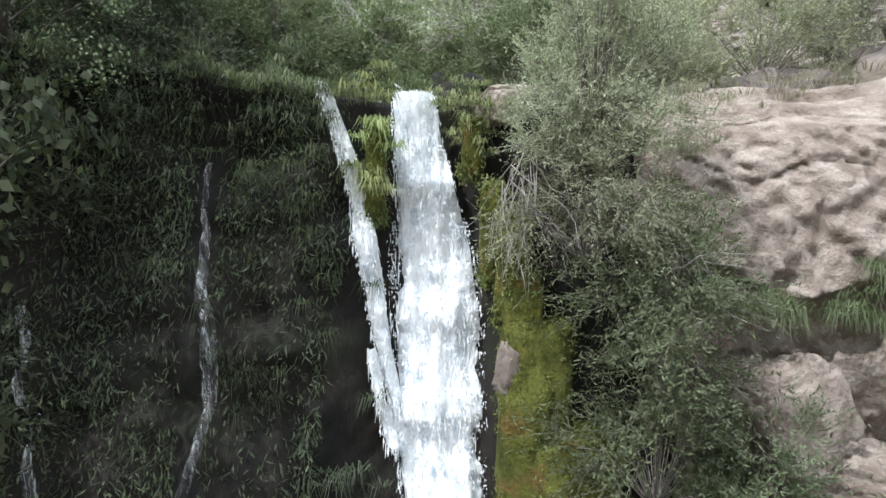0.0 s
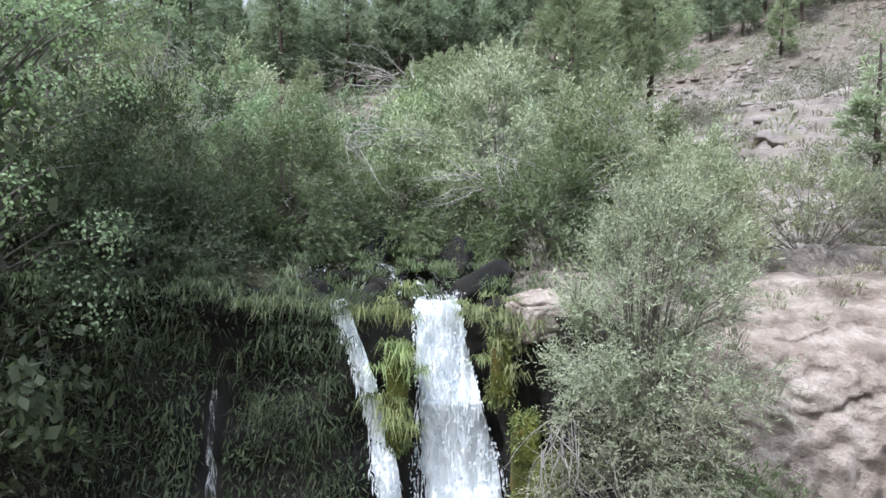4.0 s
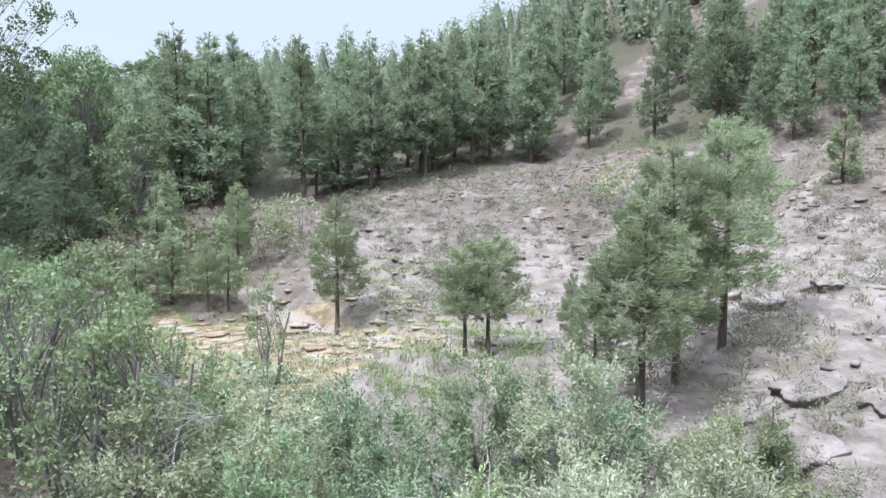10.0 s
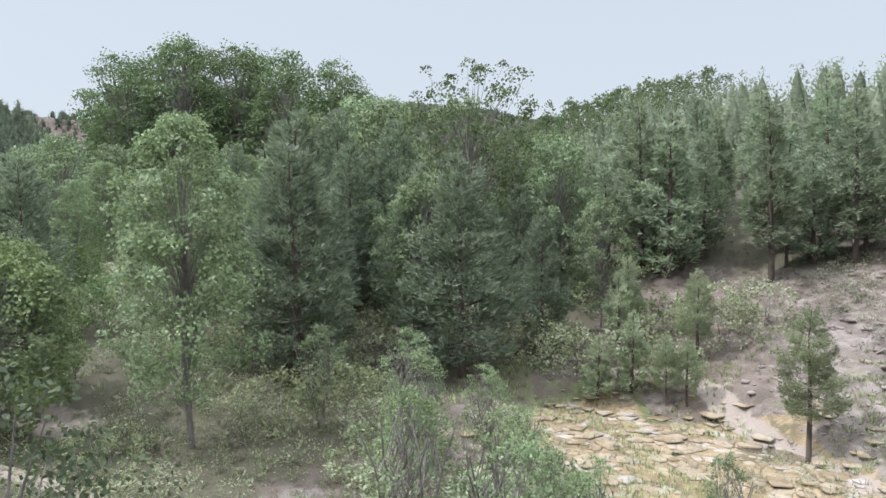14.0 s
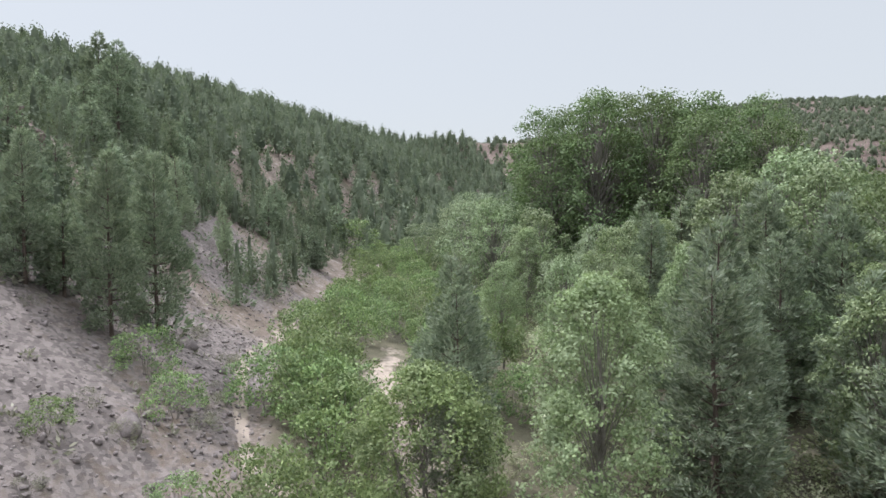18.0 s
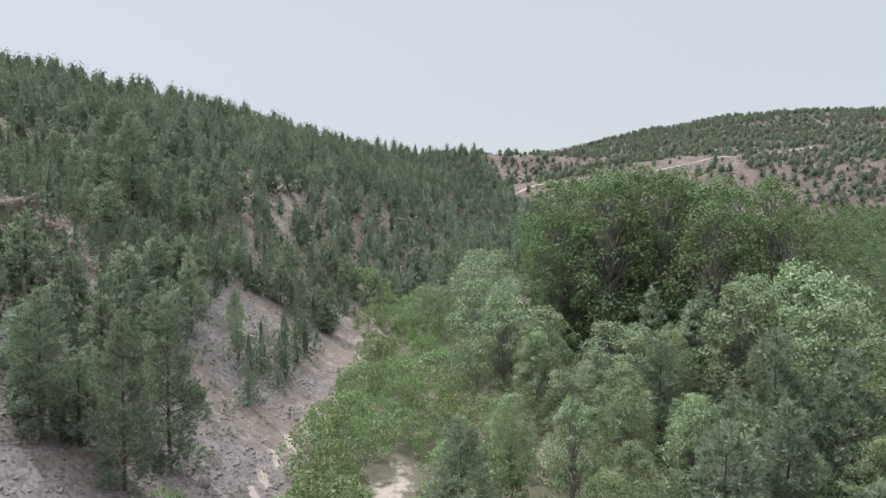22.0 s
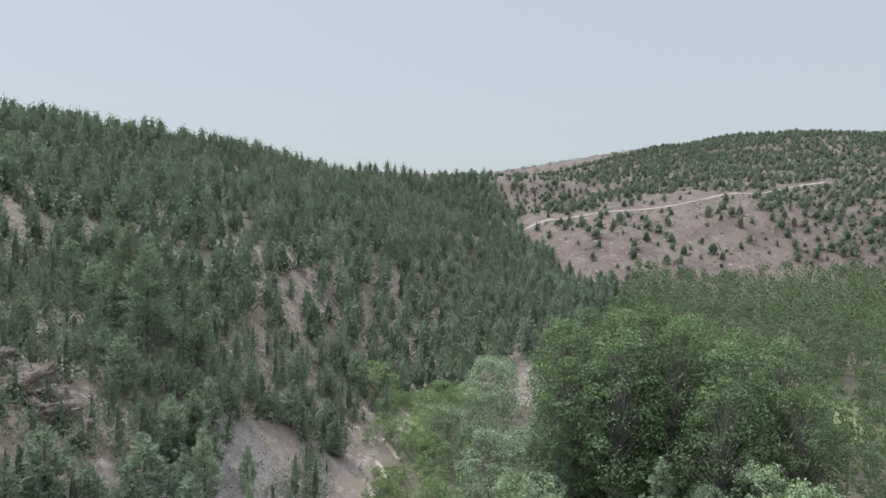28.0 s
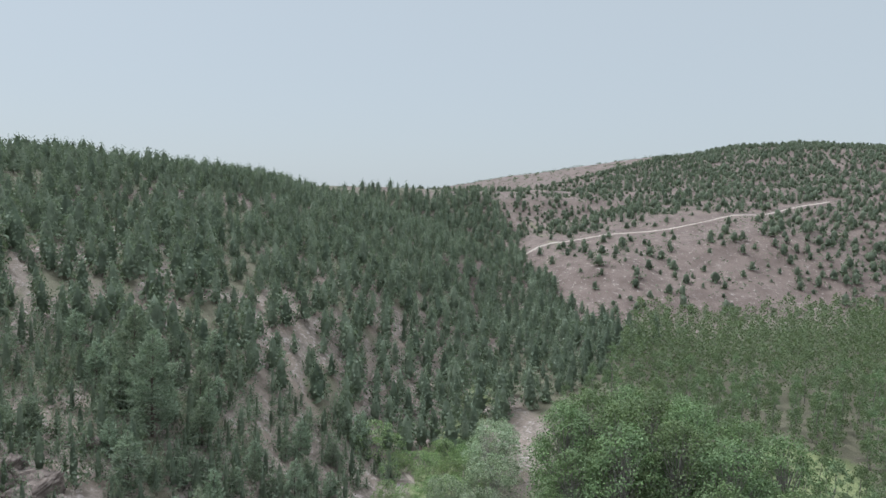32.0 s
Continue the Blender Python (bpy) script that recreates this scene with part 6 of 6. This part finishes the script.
for i, (x, y) in enumerate(scatter(400, -80, -29, 37, 80, far_bank, 4.6, 309)[:46]):
    if i % 3 == 0:
        put(pale, x, y, rng.uniform(0.55, 0.85), rng.rand() * 360, wide=rng.uniform(0.8, 1.0))
    elif i % 3 == 1:
        put(mid_a, x, y, rng.uniform(0.8, 1.15), rng.rand() * 360, wide=1.15)
    else:
        put(ash, x, y, rng.uniform(0.6, 0.85), rng.rand() * 360, wide=1.1)
# osiers and shrubs beside the path and the gravel
for x, y, k in [(-38.5, 8.6, 0.8), (-35.5, 9.6, 0.9), (-41.5, 12.6, 0.9), (-44.0, 14.0, 1.0), (-47.5, 14.0, 1.0), (-34.0, 12.0, 0.7), (-50.5, 13.6, 1.0), (-53.5, 15.0, 1.1), (-56.0, 14.2, 1.0), (-39.5, 5.0, 0.5), (-47.5, 4.8, 0.6), (-52.0, 3.2, 0.7), (-43.0, -1.0, 0.4)]:
    put(osier, x, y, k, rng.rand() * 360, wide=1.15)
# ---- undergrowth ----
def stuff_of(name, label, category, places, mat, make, seed):
    """Uncounted low growth as one object."""
    r = np.random.RandomState(seed)
    g = Geo()
    for (x, y), z in zip(places, land(*places.T)):
        make(g, np.array([x, y, z - 0.03]), r)
    return whole(name, g.mesh(name, mat), label, category, kind="stuff")


def heath(g, o, r):
    n, s = 34, r.uniform(0.18, 0.48)
    a = unit(r.normal(0, 1, (n, 3)) * [1, 1, 0.6] + [0, 0, 0.55])
    g.leaves(o + a * (s * 0.6 * r.rand(n) ** 0.5)[:, None], a + r.normal(0, 0.5, (n, 3)), s * r.uniform(0.3, 0.75, n), 0.07 * s + 0.012, r)


def sward(g, o, r):
    tuft(g, o, 12, r.uniform(0.3, 0.6), 0.03, r, 0.25)


def scrub(g, o, r, k=1.0):
    n, s = 26, k * r.uniform(0.5, 1.2)
    a = unit(r.normal(0, 1, (n, 3)) * [1, 1, 0.7] + [0, 0, 0.5])
    g.leaves(o + a * (s * 0.75 * r.rand(n) ** 0.5)[:, None], a + r.normal(0, 0.5, (n, 3)), 0.45 * s, 0.2 * s, r, 1.0, a + [0, 0, 0.5])


def bramble(g, o, r):
    n, s = 110, r.uniform(0.5, 1.1)
    a = unit(r.normal(0, 1, (n, 3)) * [1, 1, 0.7] + [0, 0, 0.5])
    g.leaves(o + a * (s * 0.8 * r.rand(n) ** 0.5)[:, None], a + r.normal(0, 0.5, (n, 3)), 0.17 * s, 0.07 * s, r, 1.0, a + [0, 0, 0.5])


def dry_twigs(g, o, r):
    n, s = 90, r.uniform(0.4, 0.9)
    a = unit(r.normal(0, 1, (n, 3)) * [1, 1, 0.7] + [0, 0, 0.6])
    g.leaves(o + a * (s * 0.7 * r.rand(n) ** 0.6)[:, None], a + r.normal(0, 0.4, (n, 3)), 0.28 * s, 0.035 * s, r, 1.0, a + [0, 0, 0.5])


def dome_shrub(g, o, r, k=1.0):
    n, s = 22, k * (0.35 + 1.35 * r.rand() ** 3)
    a = unit(r.normal(0, 1, (n, 3)) * [1, 1, 0.8] + [0, 0, 0.45])
    g.leaves(o + a * (s * r.uniform(0.55, 0.85, n))[:, None] * [1, 1, 0.9], a * 0.3 + r.normal(0, 0.6, (n, 3)), 0.42 * s, 0.34 * s, r, 1.0, a * 1.6 + [0, 0, 0.3])


hill = scatter(14000, -32, 50, 9, 66, lambda x, y: (0.5 + 0.5 * step(0.55, 0.2, rocky(x, y))) * step(0.5, 1.5, y - edge(x)) * step(8.5, 10, np.hypot((x + 12) / 1.3, y - 35)) * step(0.8, 1.2, line_distance(x, y, FOOTPATH)), 0.75, 501)
stuff_of("heath_scrub", "grey-brown low heath over stony ground", "undergrowth", hill[:4200], HEATH, heath, 502)
stuff_of("dry_grass", "dry straw grass between the ledges", "grass", scatter(6000, -30, 50, 9, 60, lambda x, y: 0.7 * step(0.5, 1.5, y - edge(x)) + 0 * x, 0.55, 503)[:3600], DRY, sward, 504)
stuff_of("pool_grass", "green sedge round the tufa pool", "grass", scatter(5000, -28, 4, 24, 46, lambda x, y: step(11, 9, np.hypot((x + 11) / 1.3, y - 35)) * step(-0.1, 0.25, vn(x, y, 2.6, 67)), 0.35, 505)[:1600], GRASS, sward, 506)
stuff_of("hill_scrub", "dusky low scrub on the scree slope", "undergrowth", scatter(3000, -150, -36, -60, 30, lambda x, y: step(-2, 2, foot(x) - y) * 0.8, 1.6, 507)[:900], HEATH, scrub, 508)
stuff_of("hill_scrub", "green low scrub among the valley trees", "undergrowth", scatter(3000, -130, -18, 8, 120, lambda x, y: step(0, 3, y - foot(x)) * 0.8 * step(2.0, 3.0, line_distance(x, y, CLEARING)) * step(1.2, 2, line_distance(x, y, VALLEY_PATH)) * step(11, 13, np.hypot((x + 12) / 1.3, y - 35)), 1.8, 509)[:1200], WILLOW, scrub, 510)
stuff_of("hill_scrub", "low scrub dotted over the bare western hill", "undergrowth", scatter(14000, -480, -222, 120, 420, lambda x, y: (0.25 + 0.7 * step(-0.2, 0.3, vn(x, y, 14, 85))) * step(4, 7, line_distance(x, y, HILL_TRACK)), 2.6, 511)[:4600], DARK_SCRUB, dome_shrub, 512)

stuff_of("slope_scrub", "grey-green low shrubs on the stony slope and ledges", "undergrowth", scatter(6000, -10, 36, 11, 60, lambda x, y: step(-0.2, 0.4, vn(x, y, 5, 78)) * step(0.7, 1.3, line_distance(x, y, FOOTPATH)) * step(0.5, 1.5, y - edge(x)), 0.9, 513)[:1050], WILLOW, bramble, 514)
stuff_of("slope_scrub", "dark dry shrubs on the stony slope and ledges", "undergrowth", scatter(6000, -10, 36, 11, 60, lambda x, y: step(-0.2, 0.4, vn(x, y, 5, 79)) * step(1, 2, line_distance(x, y, FOOTPATH)) * step(0.5, 1.5, y - edge(x)), 0.9, 515)[:1100], HEATH, dry_twigs, 516)
stuff_of("pool_grass", "tall green sedge beside the footpath and the pool", "grass", scatter(5000, -24, 2, 22, 46, lambda x, y: step(12.5, 10.5, np.hypot((x + 11) / 1.3, y - 35)) * step(7.6, 8.8, np.hypot((x + 12) / 1.3, y - 35)) * step(-0.2, 0.2, vn(x, y, 3, 80)) * step(0.7, 1.1, line_distance(x, y, FOOTPATH)), 0.3, 517)[:1500], GRASS, sward, 518)
stuff_of("hill_scrub", "grey-green shrubs under the stream-side trees", "undergrowth", scatter(3000, -34, -9, 12, 34, lambda x, y: 0.9 * step(10, 11.5, np.hypot((x + 12) / 1.3, y - 35)) * step(1.6, 2.6, line_distance(x, y, CLEARING)) * step(-4, -8, x - 0.2 * (y - 20)), 1.0, 519)[:560], THICKET, bramble, 520)
stuff_of("hill_scrub", "dusky shrubs under the pines of the southern slope", "undergrowth", scatter(6000, -150, -60, -60, 45, lambda x, y: 0.9 * step(2, 8, foot(x) - y) * step(70, 55, foot(x) - y) * step(-0.4, 0.1, vn(x, y, 9, 81)), 1.9, 521)[:1100], PINE_FAR, lambda g, o, r: scrub(g, o, r, 1.3), 522)
stuff_of("hill_scrub", "dark bushes dotted over the far plateau", "undergrowth", scatter(6000, -1250, -540, 120, 760, lambda x, y: 0.9 * step(-0.5, 0.2, vn(x, y, 60, 82)), 8.0, 523)[:2400], DARK_SCRUB, lambda g, o, r: [dome_shrub(g, o + r.normal(0, 1.6, 3) * [1, 1, 0.1], r, 2.4) for _ in range(2)], 524)
